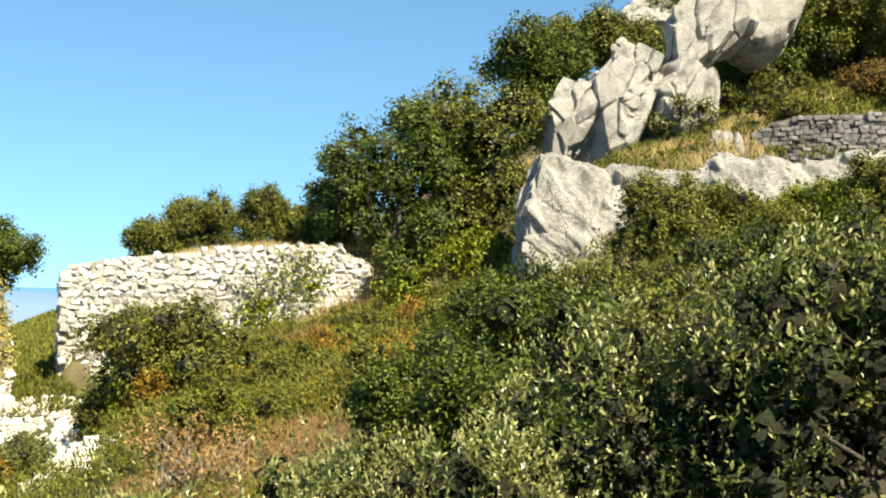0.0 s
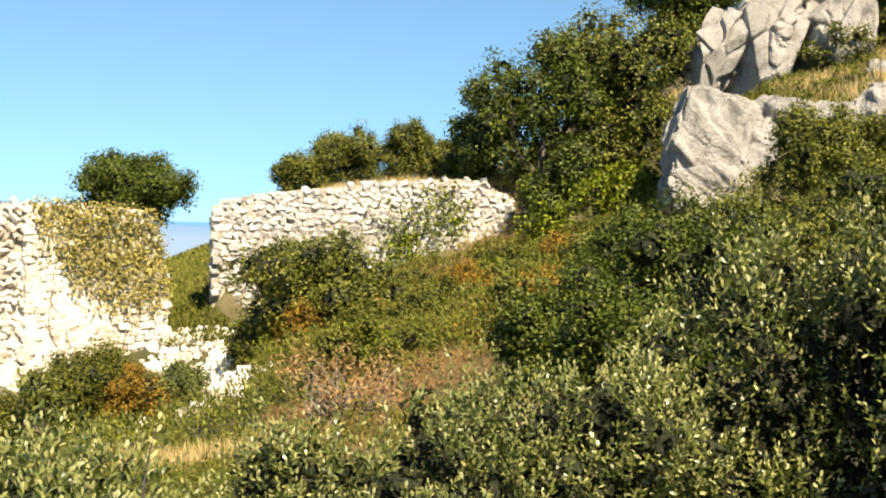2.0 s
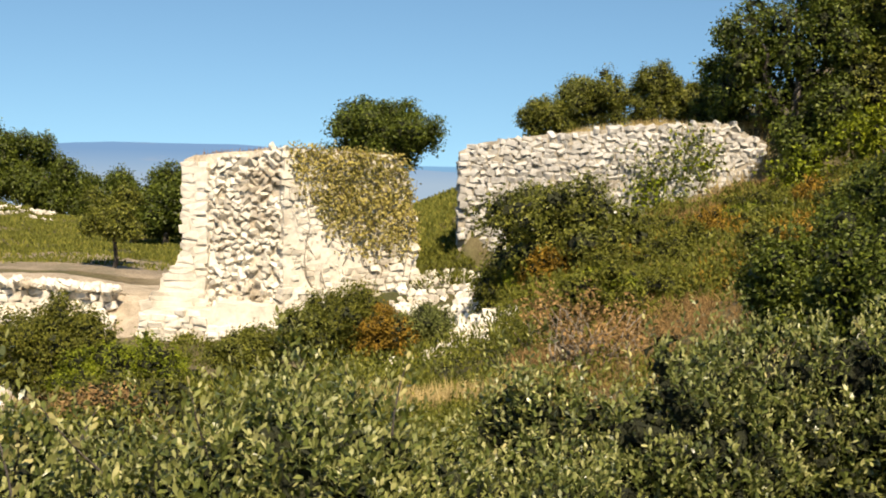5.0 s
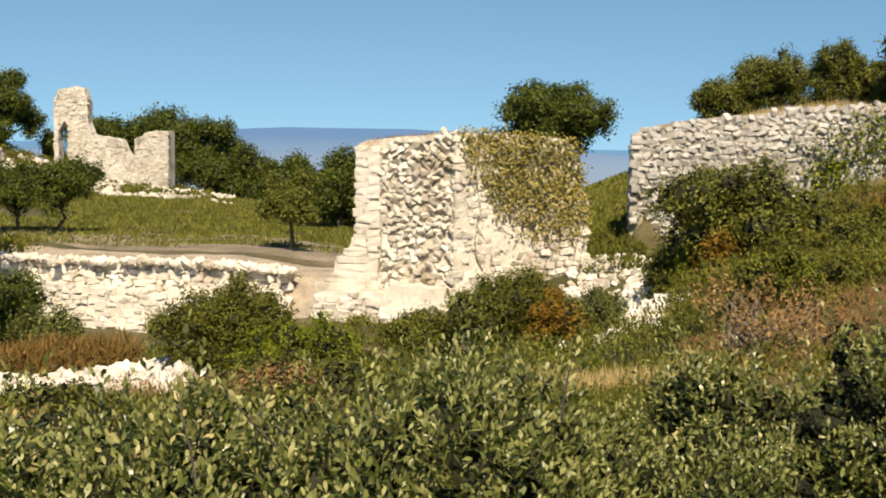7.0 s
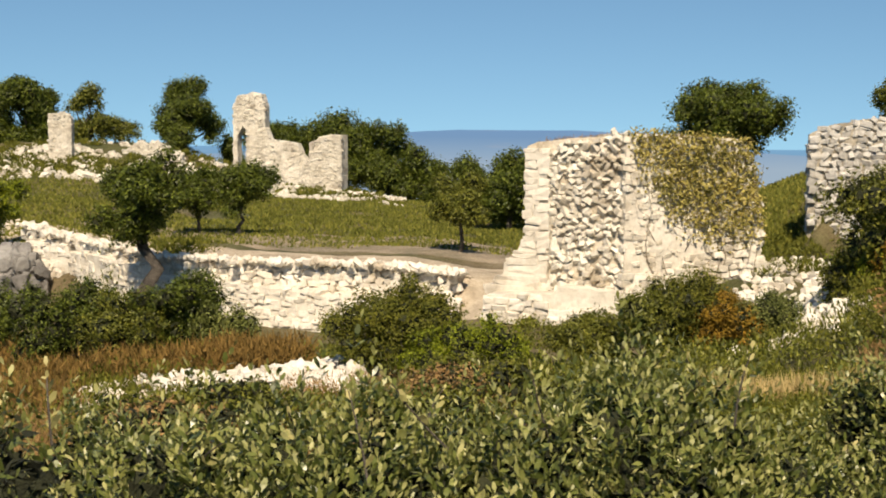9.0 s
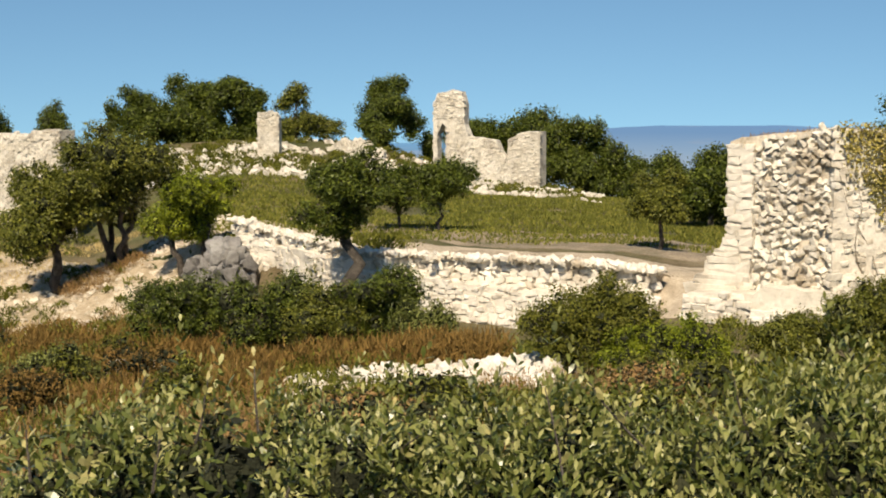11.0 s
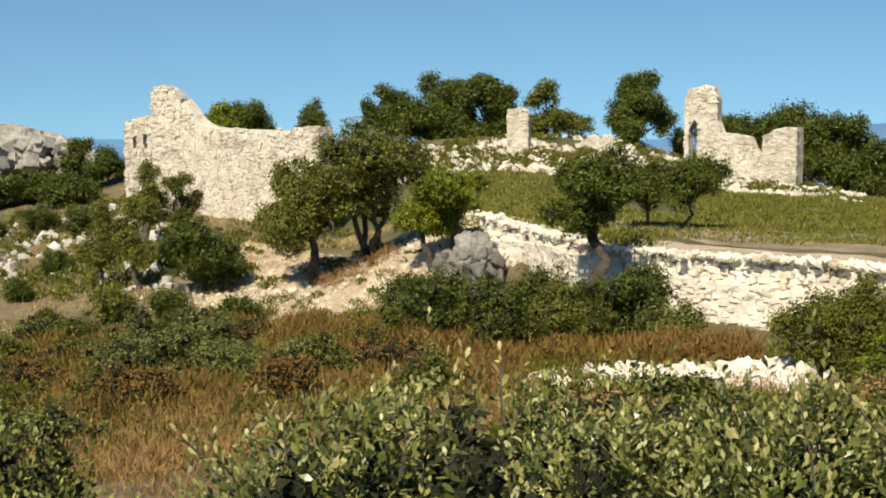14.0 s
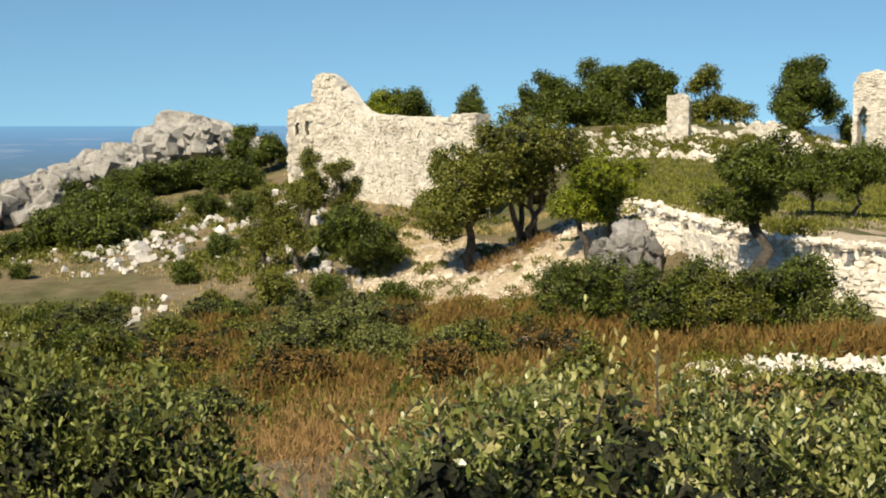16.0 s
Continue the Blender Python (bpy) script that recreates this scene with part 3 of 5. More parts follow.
def wall_core(name, a, b, top, bottom, thick, material, parent, inset=0.12, seed=0, n=40, rows=14):
    """The solid heart of a wall, with a crumbled top and rough faces."""
    a, b = np.array(a, float)[:2], np.array(b, float)[:2]
    L = np.linalg.norm(b - a)
    along = (b - a) / L
    nor = np.array([along[1], -along[0]])
    if np.dot(nor, -(a + b) / 2) < 0:
        nor = -nor
    cols = []
    ring = [(-inset, k / rows) for k in range(rows + 1)] + [(-thick / 2, 1.0)] + [(-thick, 1 - k / rows) for k in range(rows + 1)]
    for i in range(n + 1):
        f = i / n
        base = a + (b - a) * f
        t, d = top(f), bottom(f) - 0.4
        col = []
        for off, g in ring:
            z = d + (t - d) * g
            j = 0.05 * float(fbm(f * L * 2 + seed, z * 2 + off, 1.0, seed))
            col.append([*(base + nor * (off + j)), z + (0.04 * float(fbm(f * L * 3, off * 5, 1.0, seed + 1)) if g > 0.95 else 0)])
        cols.append(col)
    P = np.array(cols)
    n1, m = P.shape[:2]
    i = np.arange(n1 * m).reshape(n1, m)
    i2 = np.concatenate([i, i[:, :1]], 1)
    f4 = np.stack([i2[:-1, :-1], i2[:-1, 1:], i2[1:, 1:], i2[1:, :-1]], -1).reshape(-1, 4)
    sizes = np.concatenate([np.full(len(f4), 4), [m, m]])
    loops = np.concatenate([f4.ravel(), i[0][::-1], i[-1]])
    me = raw_mesh(name, P.reshape(-1, 3), sizes, loops)
    bm = bmesh.new()
    bm.from_mesh(me)
    bmesh.ops.recalc_face_normals(bm, faces=bm.faces)
    bm.to_mesh(me)
    bm.free()
    return put(name, me, material, parent)


def thing(name, label, category, at=(0, 0, 0), group="", kind=""):
    e = new(name)
    e.empty_display_size = 0.2
    e.matrix_world = Matrix.Translation(at)
    return tagged(e, label, category, group, kind)


def line(*pts):
    """Heights along a wall: pairs of fraction and height."""
    f, z = pts[0::2], pts[1::2]
    return lambda s: float(np.interp(s, f, z))


def rock_mesh(name, size, seed, cuts=9, level=6, rough=0.03, bed=(0.7, 0.1, -0.7), long=0.4, cells=34, crack=0.16, step=0.16, gap=0.055):
    """A block of fractured rock: a body cut by a few planes and broken by joints into long pieces that stand out unevenly."""
    rng = np.random.default_rng(seed)
    bm = bmesh.new()
    bmesh.ops.create_icosphere(bm, subdivisions=level, radius=1)
    bm.verts.index_update()
    V = np.array([v.co[:] for v in bm.verts])
    F = np.array([[v.index for v in f.verts] for f in bm.faces])
    bm.free()
    N = np.concatenate([unit(rng.normal(size=(cuts, 3))), [[1, 0, 0], [-1, 0, 0], [0, -1, 0], [0, 1, 0], [0, 0, 1]]])
    D = np.concatenate([rng.uniform(0.68, 1.0, cuts), rng.uniform(0.8, 0.95, 5)])
    dots = V @ N.T
    rad = np.min(np.where(dots > 0.05, D / np.maximum(dots, 0.05), 9), 1)
    V = V * np.minimum(rad, 1.25)[:, None] * np.array(size)
    d = unit(V / np.array(size))
    b = unit(np.array([bed], float))[0]
    n1 = fbm(V[:, 0] * 1.1 + V[:, 2] * 0.7, V[:, 1] * 1.1 + V[:, 2], 1.3, seed, 4)
    n2 = fbm(V[:, 0] * 1.3 - V[:, 2] * 0.8, V[:, 1] + V[:, 2] * 1.2, 1.3, seed + 5, 4)
    W = V + np.stack([n1, n2, n1 - n2], 1) * 0.10
    seeds = rng.uniform(-1.05, 1.05, (cells, 3)) * np.array(size)
    offs = rng.uniform(-1, 0.6, cells)
    pull = np.eye(3) - (1 - long) * np.outer(b, b)      # pieces run on along the bed
    W, seeds = W @ pull, seeds @ pull
    dist = np.linalg.norm(W[:, None] - seeds[None], axis=2)
    k = np.argmin(dist, 1)
    two = np.partition(dist, 1, axis=1)
    edge = two[:, 1] - two[:, 0]
    m = float(np.mean(size))
    V = V + d * (offs[k] * step * np.clip(edge * 12, 0, 1) - crack * np.exp(-(edge / gap) ** 2) + rough * m * (n1 + 0.6 * np.abs(n2)))[:, None]
    return raw_mesh(name, V, np.full(len(F), 3), F.ravel())


def tree(az, r, height, wide, seed, leaf=M_OAK, label="evergreen holm oak with a dense dark crown", trunk_h=0.3, lobes=7, size=0.2,
         dense=1.0, at_z=None, lean=0.0, stems=1, group="", name="tree", squash=1.0, thick=1.0, top=None):
    """A tapered trunk with limbs, and a crown of clumped leaves in uneven lobes."""
    rng = np.random.default_rng(seed)
    p = pol(az, r)
    p.z = ground(p.x, p.y) - 0.1 if at_z is None else at_z
    height = height if top is None else top - p.z
    wide = wide * 1.16
    e = thing(name, label, "tree", p, group)
    ch = height * (1 - trunk_h)
    cz = height - ch / 2
    L = []
    for k in range(lobes):
        a = 2 * math.pi * k / lobes + rng.uniform(0, 0.8)
        q = rng.uniform(0.25, 0.62) if k else 0
        rr = wide / 2 * rng.uniform(0.42, 0.62)
        L.append((wide / 2 * q * math.cos(a) + lean * 0.5, wide / 2 * q * math.sin(a), cz + ch * rng.uniform(-0.28, 0.27), rr, rr, min(rr * 0.85 * squash, ch * 0.36)))
    tubes, limbs = [], []
    for s in range(stems):
        a = 2 * math.pi * s / max(stems, 1) + seed
        foot = np.array([0.25 * (stems > 1) * math.cos(a), 0.25 * (stems > 1) * math.sin(a), -0.15])
        fork = np.array([foot[0] * 3 + lean * 0.3, foot[1] * 3, height * (trunk_h + 0.12)])
        w = (0.035 * height + 0.02) * thick / (1 + 0.25 * (stems - 1))
        tubes.append(tube(bent(foot, fork, rng, 6, 0.06), np.linspace(w * 1.25, w * 0.7, 6), 8))
        for lo in L[s::stems]:
            limbs.append(tube(bent(fork - np.array([0, 0, 0.1]), np.array(lo[:3]) + [0, 0, lo[5] * 0.4], rng, 6, 0.08), np.linspace(w * 0.55, w * 0.12, 6), 5))
    trunk = [put("trunk", tubes_mesh("trunk", [k]), M_BARK, e) for k in tubes]
    for k, limb in enumerate(limbs):
        put("limb", tubes_mesh("limb", [limb]), M_BARK, trunk[k % len(trunk)])
    L = fitted(billow(L, rng), wide, wide, height, height * trunk_h, 0.0)
    area = sum(l[3] * l[5] * 12 for l in L)
    size = size * 0.72
    n = int(min(dense * area / (size * size) * 0.40, 4400))
    Q = clumps(L, n, 8, size, 0.6, rng)
    crown = put("crown", quads_mesh("crown", Q), leaf, e)
    put("inner_shade", inner_mass("inner_shade", L, rng), M_INNER, crown)["kind"] = "stuff"
    return e


def shrub(az, r, wide, height, seed, leaf=M_OLIVE, label="bushy olive-green shrub", size=0.1, dense=1.0, lobes=7, deep=None, group="",
          twigs=7, near=False, name="shrub", twig_mat=None, at_z=None, category="shrub", top=None, shoots=0, most=2900):
    """A shrub: forking stems and a heap of leafy lobes down to the ground."""
    rng = np.random.default_rng(seed)
    p = pol(az, r)
    p.z = ground(p.x, p.y) - 0.05 if at_z is None else at_z
    height = height if top is None else top - p.z
    e = thing(name, label, category, p, group)
    deep = deep or wide
    a0 = radians(az)
    ax, ay = np.array([math.cos(a0), math.sin(a0), 0]), np.array([-math.sin(a0), math.cos(a0), 0])
    L = []
    for k in range(lobes):
        u, v = rng.uniform(-0.62, 0.62), rng.uniform(-0.55, 0.55)
        rr = rng.uniform(0.28, 0.42)
        top = height * (1 - 0.45 * max(abs(u), abs(v)) ** 1.5) * rng.uniform(0.86, 1.05)
        c = ax * u * wide / 2 * 1.1 + ay * v * deep / 2 * 1.1
        hz = top * 0.5
        L.append((c[0], c[1], top - hz * rng.uniform(0.75, 1.0), rr * (wide + deep) / 2, rr * (wide + deep) / 2, hz))
    L = fitted(billow(L, rng, 8, 0.42, 0.95), wide, deep, height, 0.0, a0)
    tubes = []
    for k in range(twigs):
        lo = L[k % len(L)]
        end = np.array(lo[:3]) + rng.uniform(-0.6, 0.6, 3) * np.array(lo[3:])
        tubes.append(tube(bent(rng.uniform(-0.2, 0.2, 3) * [wide, wide, 0] - [0, 0, 0.1], end, rng, 5, 0.06), np.linspace(0.012 * height + 0.008, 0.004, 5), 5))
    if twigs > 12:
        tagged(put("twig_tangle", tubes_mesh("twig_tangle", tubes), twig_mat or M_BARK, e, "bleached bare twigs"), kind="stuff")
    else:
        for k in tubes:
            put("stem", tubes_mesh("stem", [k]), twig_mat or M_BARK, e)
    area = sum(l[3] * l[5] * 11 for l in L)
    if near:
        n = int(min(dense * area / (size * size) * 0.36, (5000 if wide < 1.75 else 7500) if dense >= 1 else 2600))
        c, o = lobe_points(L, n, rng, 0.5)
        ok = (c[:, 2] > height - 0.55) | (rng.random(len(c)) < 0.25)      # thinner leafage low down
        ok &= fbm(c[:, 0] * 1.3 + c[:, 2], c[:, 1] + c[:, 2] * 1.4, 2.6, seed) > -0.16      # hollows between the boughs
        c, o = c[ok], o[ok]
        way = unit(o * 0.55 + np.array([0, 0, 0.75]) + rng.normal(size=c.shape) * 0.35)
        rise = rng.exponential(0.05, len(c)) * (c[:, 2] > height - 0.25)      # shoots that stand out of the crown
        c = c - way * size * 1.8 + np.array([0, 0, 1.0]) * rise[:, None]
        Q = sprigs(c, way, size * 3.2, 4, size, 0.44, rng)
        Q, tips = Q[:-3 * len(c)], Q[-3 * len(c):]
    else:
        size = size * 0.74
        n = int(min(dense * area / (size * size) * 0.34, most))
        Q = clumps(L, n, 8, size, 0.6, rng)
    Q = Q[(Q[:, :, 2].min(1) > -0.25)]
    for k in range(shoots):
        lo = L[rng.integers(len(L))]
        s0 = np.array(lo[:3]) + [0, 0, lo[5] * 0.3]
        s0[2] = max(s0[2], height * 0.88)
        s1 = s0 + rng.normal(size=3) * [0.09, 0.09, 0.02] + [0, 0, rng.uniform(0.09, 0.2)]
        put("shoot", tubes_mesh("shoot", [tube(bent(s0, s1, rng, 4, 0.03), np.linspace(0.004, 0.002, 4), 5)]), M_BARK, e, "pale upright shoot")
        way = unit((s1 - s0)[None])
        put("young_leaf_tuft", quads_mesh("young_leaf_tuft", sprigs(s0[None] + way * 0.02, way, np.linalg.norm(s1 - s0), 5, size * 1.1, 0.46, rng, leaf_ovals)), M_SHOOT, e, "pale young leaves")["kind"] = "stuff"
    foliage = put("foliage", quads_mesh("foliage", Q), leaf, e)
    if near:
        put("young_growth", quads_mesh("young_growth", tips[tips[:, :, 2].min(1) > -0.25]), M_TIP if leaf == M_NEAR else leaf, foliage, "paler young leaves")["kind"] = "stuff"
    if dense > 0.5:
        put("inner_shade", inner_mass("inner_shade", L, rng, 40 if near else 18, 0.32 if near else 0.55), M_INNER, foliage)["kind"] = "stuff"
    return e


def scatter(az0, az1, r0, r1, n, rng):
    """Places spread over a stretch of the hillside."""
    az = rng.uniform(az0, az1, n)
    r = np.sqrt(rng.uniform(r0 * r0, r1 * r1, n))
    xy = np.stack([-r * np.sin(np.radians(az)), r * np.cos(np.radians(az))], -1)
    return np.concatenate([xy, ground_many(xy)[:, None]], 1)


def scrub(name, spots, size, leaf_len, per, material, label, seed, wide=0.4, up=0.8, category="undergrowth", tall=1.0):
    """Low growth that nobody could count: tufts of leaves or stalks over the ground, finer on the near slope."""
    rng = np.random.default_rng(seed)
    n = len(spots)
    s = rng.uniform(*size, n)
    c = np.repeat(spots, per, 0)
    s = np.repeat(s, per)[:, None]
    d = unit(rng.normal(size=c.shape))
    d[:, 2] = np.abs(d[:, 2]) * tall
    base = c + d * s * rng.uniform(0.6, 1, len(c))[:, None] * np.array([1, 1, 0.85])
    fine = np.clip(np.hypot(c[:, 0], c[:, 1]) / 26, 0.38, 1.15)
    facing = unit(d * 0.8 + rng.normal(size=c.shape) * 0.4 + np.array([0, 0, 0.5]))
    axis = unit(d * 0.3 + rng.normal(size=c.shape) * 0.6 + np.array([0, 0, up]))
    Q = leaf_tris(base, axis, leaf_len * fine, wide * 1.1, rng, facing)
    return tagged(put(name, quads_mesh(name, Q), material), label, category, kind="stuff")


def blades(name, spots, height, material, label, seed, wide=0.05, lean=0.35, category="grass"):
    rng = np.random.default_rng(seed)
    axis = unit(rng.normal(size=spots.shape) * lean + np.array([0, 0, 1.0]))
    Q = leaf_tris(spots - [0, 0, 0.02], axis, height, wide, rng)
    return tagged(put(name, quads_mesh(name, Q), material), label, category, kind="stuff")


def clustered(spots, rng, scale=0.3, keep=0.0, seed=1):
    return spots[fbm(spots[:, 0], spots[:, 1], scale, seed) > keep]


def rubble(name, spots, size, material, label, seed, category="rubble", flat=0.7, parts=0):
    """Loose stones lying on the ground."""
    rng = np.random.default_rng(seed)
    M = []
    for p in spots:
        s = rng.uniform(*size) * rng.uniform(0.6, 1.3)
        T = rand_turn(rng, 0.8)
        M.append(stone_matrix(p + [0, 0, s * 0.16], T[:, 0], T[:, 1], T[:, 2], (s * rng.uniform(0.9, 1.5), s, s * flat)))
    if parts:
        e = thing(name, label, category)
        stone_parts(e, M[:parts], material)
        if len(M) > parts:
            tagged(put("stone_litter", stones_mesh("stone_litter", M[parts:]), material, e), kind="stuff")
        return e
    return tagged(put(name, stones_mesh(name, M), material), label, category, kind="stuff")


# ---- ground cover in strips ----
draped("path", [30, 33, 39, 46, 51, 56], [33.4, 35.6, 39.8, 42.8, 49, 54], [40.5, 42, 43, 46.5, 53, 58], M_PATH, "pale trodden earth track along the wall", "track")
draped("field", [28, 33, 40, 46, 50], [42, 43, 44, 48, 54], [47, 52, 53, 55, 57], M_TILLED, "bare grey-brown field with thin grass", "field", 0.04)
draped("spoil_slope", [52, 55, 58, 62, 65], [44, 44, 46, 49, 53], [50, 56, 60, 66, 70], M_SLOPE, "pale stony slope of earth and rubble", "slope")


# ---- the long retaining wall on the right ----
def right_wall():
    rng = np.random.default_rng(11)
    a, b = pol(17.0, 38.0), pol(3.3, 39.4)
    top = line(0, 0.25, 0.06, 0.5, 0.15, 0.68, 0.4, 0.95, 0.6, 1.15, 0.8, 1.3, 0.9, 1.25, 0.94, 0.95, 1, 0.75)
    bot = line(0, -0.4, 0.075, -3.1, 0.3, -2.4, 0.6, -1.7, 1, -0.8)
    e = thing("wall_terrace", "old terrace wall of pale limestone blocks, ivy on one end", "stone wall", kind="structure")
    wall_core("core", a, b, top, line(0, -3.4, 0.3, -2.7, 1, -1.1), 1.1, M_MORTAR, e, 0.07, 3)
    M = courses(a, b, top, bot, rng, (0.09, 0.26), (0.11, 0.38), 0.32, 0.02, 0.36)
    along = unit(np.array((b - a)[:])[None])[0]
    back = np.array([-along[1], along[0], 0.0])
    end = courses(a, np.array(a) + back * 1.1, line(0, 0.25, 1, 0.1), line(0, -3.0, 1, -2.8), rng, (0.15, 0.27), (0.2, 0.4), 0.3, 0.02, 0.1, 1.0, -along)
    stone_parts(e, M[:300], M_WALL)
    tagged(put("upper_stones", stones_mesh("upper_stones", M[300:] + end), M_WALL, e), kind="stuff")
    # creeper over the middle of the wall
    ivy = thing("creeper", "green and yellow creeper hanging over the terrace wall", "creeper")
    out = np.array([along[1], -along[0], 0.0])
    out = out if np.dot(out[:2], -np.array(a)[:2]) > 0 else -out
    Q = []
    for f0, z0, sf, sz, n in ((0.60, -0.9, 0.045, 0.75, 420), (0.66, -1.1, 0.05, 0.5, 260), (0.74, 0.3, 0.04, 0.5, 260), (0.80, 0.1, 0.03, 0.45, 160), (0.70, -0.3, 0.06, 0.35, 120)):
        f = rng.normal(f0, sf, n)
        base = np.array(a) + np.array(b - a) * f[:, None] + out * rng.uniform(0.02, 0.2, n)[:, None]
        base[:, 2] = rng.normal(z0, sz, n)
        Q.append(leaf_quads(base, unit(out * 0.6 + rng.normal(size=base.shape) * 0.5 - np.array([0, 0, 0.3])), 0.13, 0.7, rng))
    Q = np.concatenate(Q)
    put("foliage", quads_mesh("foliage", Q[Q[:, 0, 2] < 1.3]), M_FRESH, ivy)


right_wall()


# ---- the ivy-covered tower stump ----
def tower():
    rng = np.random.default_rng(12)
    pl, pm, pr = pol(29.5, 34.4), pol(24.95, 33.4), pol(18.9, 35.6)
    e = thing("tower_stump", "broken stump of a stone tower, rubble core bare, ivy over one side", "ruined tower", kind="structure")
    topl = line(0, -0.15, 0.1, -0.02, 0.5, 0.1, 1, 0.2)
    topr = line(0, 0.2, 0.3, 0.2, 0.6, 0.12, 0.85, 0.05, 0.93, -0.5, 0.97, -1.4, 1, -2.4)
    flat = lambda f: -4.5
    wall_core("rubble_core", pl, pm, topl, flat, 1.9, M_SPOIL, e, 0.17, 5)
    wall_core("rendered_side", pm, pr, topr, flat, 1.7, M_RENDER, e, 0.0, 6, 50, 30)
    left = courses(np.array(pl) * 0.78 + np.array(pm) * 0.22, pm, topl, line(0, -4.1, 1, -3.9), rng, (0.08, 0.19), (0.1, 0.28), 0.34, 0.0, 0.5, 0.82)
    right_top = courses(pm, pr, topr, line(0, -1.2, 0.4, -0.5, 0.7, -0.4, 1, -4.2), rng, (0.13, 0.22), (0.18, 0.36), 0.2, 0.06, 0.15, 0.8)
    face = courses(pm, pr, line(0, -0.3, 0.4, -1.4, 1, -2.2), line(0, -3.6, 1, -2.6), rng, (0.08, 0.16), (0.1, 0.26), 0.2, 0.02, 0.12, 0.55)
    foot = courses(pm, pr, line(0, -3.6, 0.4, -3.3, 0.8, -2.4, 1, -2.2), flat, rng, (0.14, 0.25), (0.2, 0.45), 0.3, 0.12, 0.14)
    quoin, z = [], -4.25
    al = unit(np.array((pm - pl)[:])[None])[0]
    out = np.array([al[1], -al[0], 0]) * (1 if np.dot([al[1], -al[0]], -np.array(pl)[:2]) > 0 else -1)
    while z < -0.3:
        h = rng.uniform(0.10, 0.22)
        flare = 0.7 * max(0, -2.75 - z)
        T = rand_turn(rng, 0.012)
        w1 = rng.uniform(0.25, 0.45) + flare
        for x0, x1 in ((-flare, w1 - flare), (w1 - flare, 0.70)):
            p = np.array(pl) + al * ((x0 + x1) / 2 + rng.normal() * 0.02) - out * (0.19 + rng.uniform(0, 0.03))
            p[2] = z + h / 2
            quoin.append(stone_matrix(p, T @ al, T @ out, T @ np.array([0, 0, 1.0]), ((x1 - x0) * 1.25, 0.5, h * 1.6)))
        z += h * 0.98
    stone_parts(e, left[:300], M_TOWER)
    tagged(put("packed_stones", stones_mesh("packed_stones", left[300:] + right_top + face + foot), M_TOWER, e), kind="stuff")
    stone_parts(e, quoin, M_RENDER, "quoin")
    # stepped footing
    fl, fm = pol(31.2, 33.6), pol(24.6, 32.7)
    put_step = wall_core("footing", fl, fm, line(0, -4.15, 0.45, -4.05, 0.5, -3.85, 1, -3.95), lambda f: -5.2, 1.4, M_RENDER, e, 0.05, 8)
    st = courses(fl, fm, line(0, -4.15, 0.4, -4.05, 0.42, -4.4, 1, -4.4), lambda f: -5.3, rng, (0.13, 0.22), (0.2, 0.45), 0.3, 0.05, 0.1)
    tagged(put("footing_stones", stones_mesh("footing_stones", st), M_WHITE, e), kind="stuff")
    # ivy on the receding side
    a, b = np.array(pm), np.array(pr)
    n = 3000
    f, z = rng.uniform(0.03, 1.0, n), rng.uniform(-2.9, 0.32, n)
    low = np.interp(f, [0, 0.15, 0.37, 0.75, 1], [-0.2, -0.8, -1.95, -2.6, -2.4]) + rng.normal(size=n) * 0.32
    ok = (z > low) & (z < np.array([topr(q) for q in f]) + 0.12)
    f, z = f[ok], z[ok]
    along = unit((b - a)[None])[0]
    nor = np.array([along[1], -along[0], 0])
    nor = nor if np.dot(nor, -a) > 0 else -nor
    base = a + (b - a) * f[:, None] + nor * rng.uniform(0.02, 0.16, len(f))[:, None]
    base[:, 2] = z
    base, zz = np.repeat(base, 3, 0), None
    base = base + rng.normal(size=base.shape) * 0.07
    Q = leaf_quads(base, unit(nor * 0.6 + rng.normal(size=base.shape) * 0.5 - np.array([0, 0, 0.35])), 0.095, 0.75, rng)
    ivy = thing("ivy", "half-dead ochre and green ivy clinging to the tower stump", "ivy")
    put("foliage", quads_mesh("foliage", Q), M_IVY, ivy)
    for k in range(10):
        f0 = rng.uniform(0.15, 0.95)
        s0 = a + (b - a) * f0 + nor * 0.1
        s1 = a + (b - a) * min(max(f0 + rng.uniform(-0.25, 0.12), 0.02), 1) + nor * 0.12
        s0[2], s1[2] = -4.0, rng.uniform(-1.4, -0.3)
        put("vine", tubes_mesh("vine", [tube(bent(s0, s1, rng, 8, 0.04), np.linspace(0.017, 0.006, 8), 5)]), M_TWIG, ivy, "bare woody ivy stem")
    return e


tower()


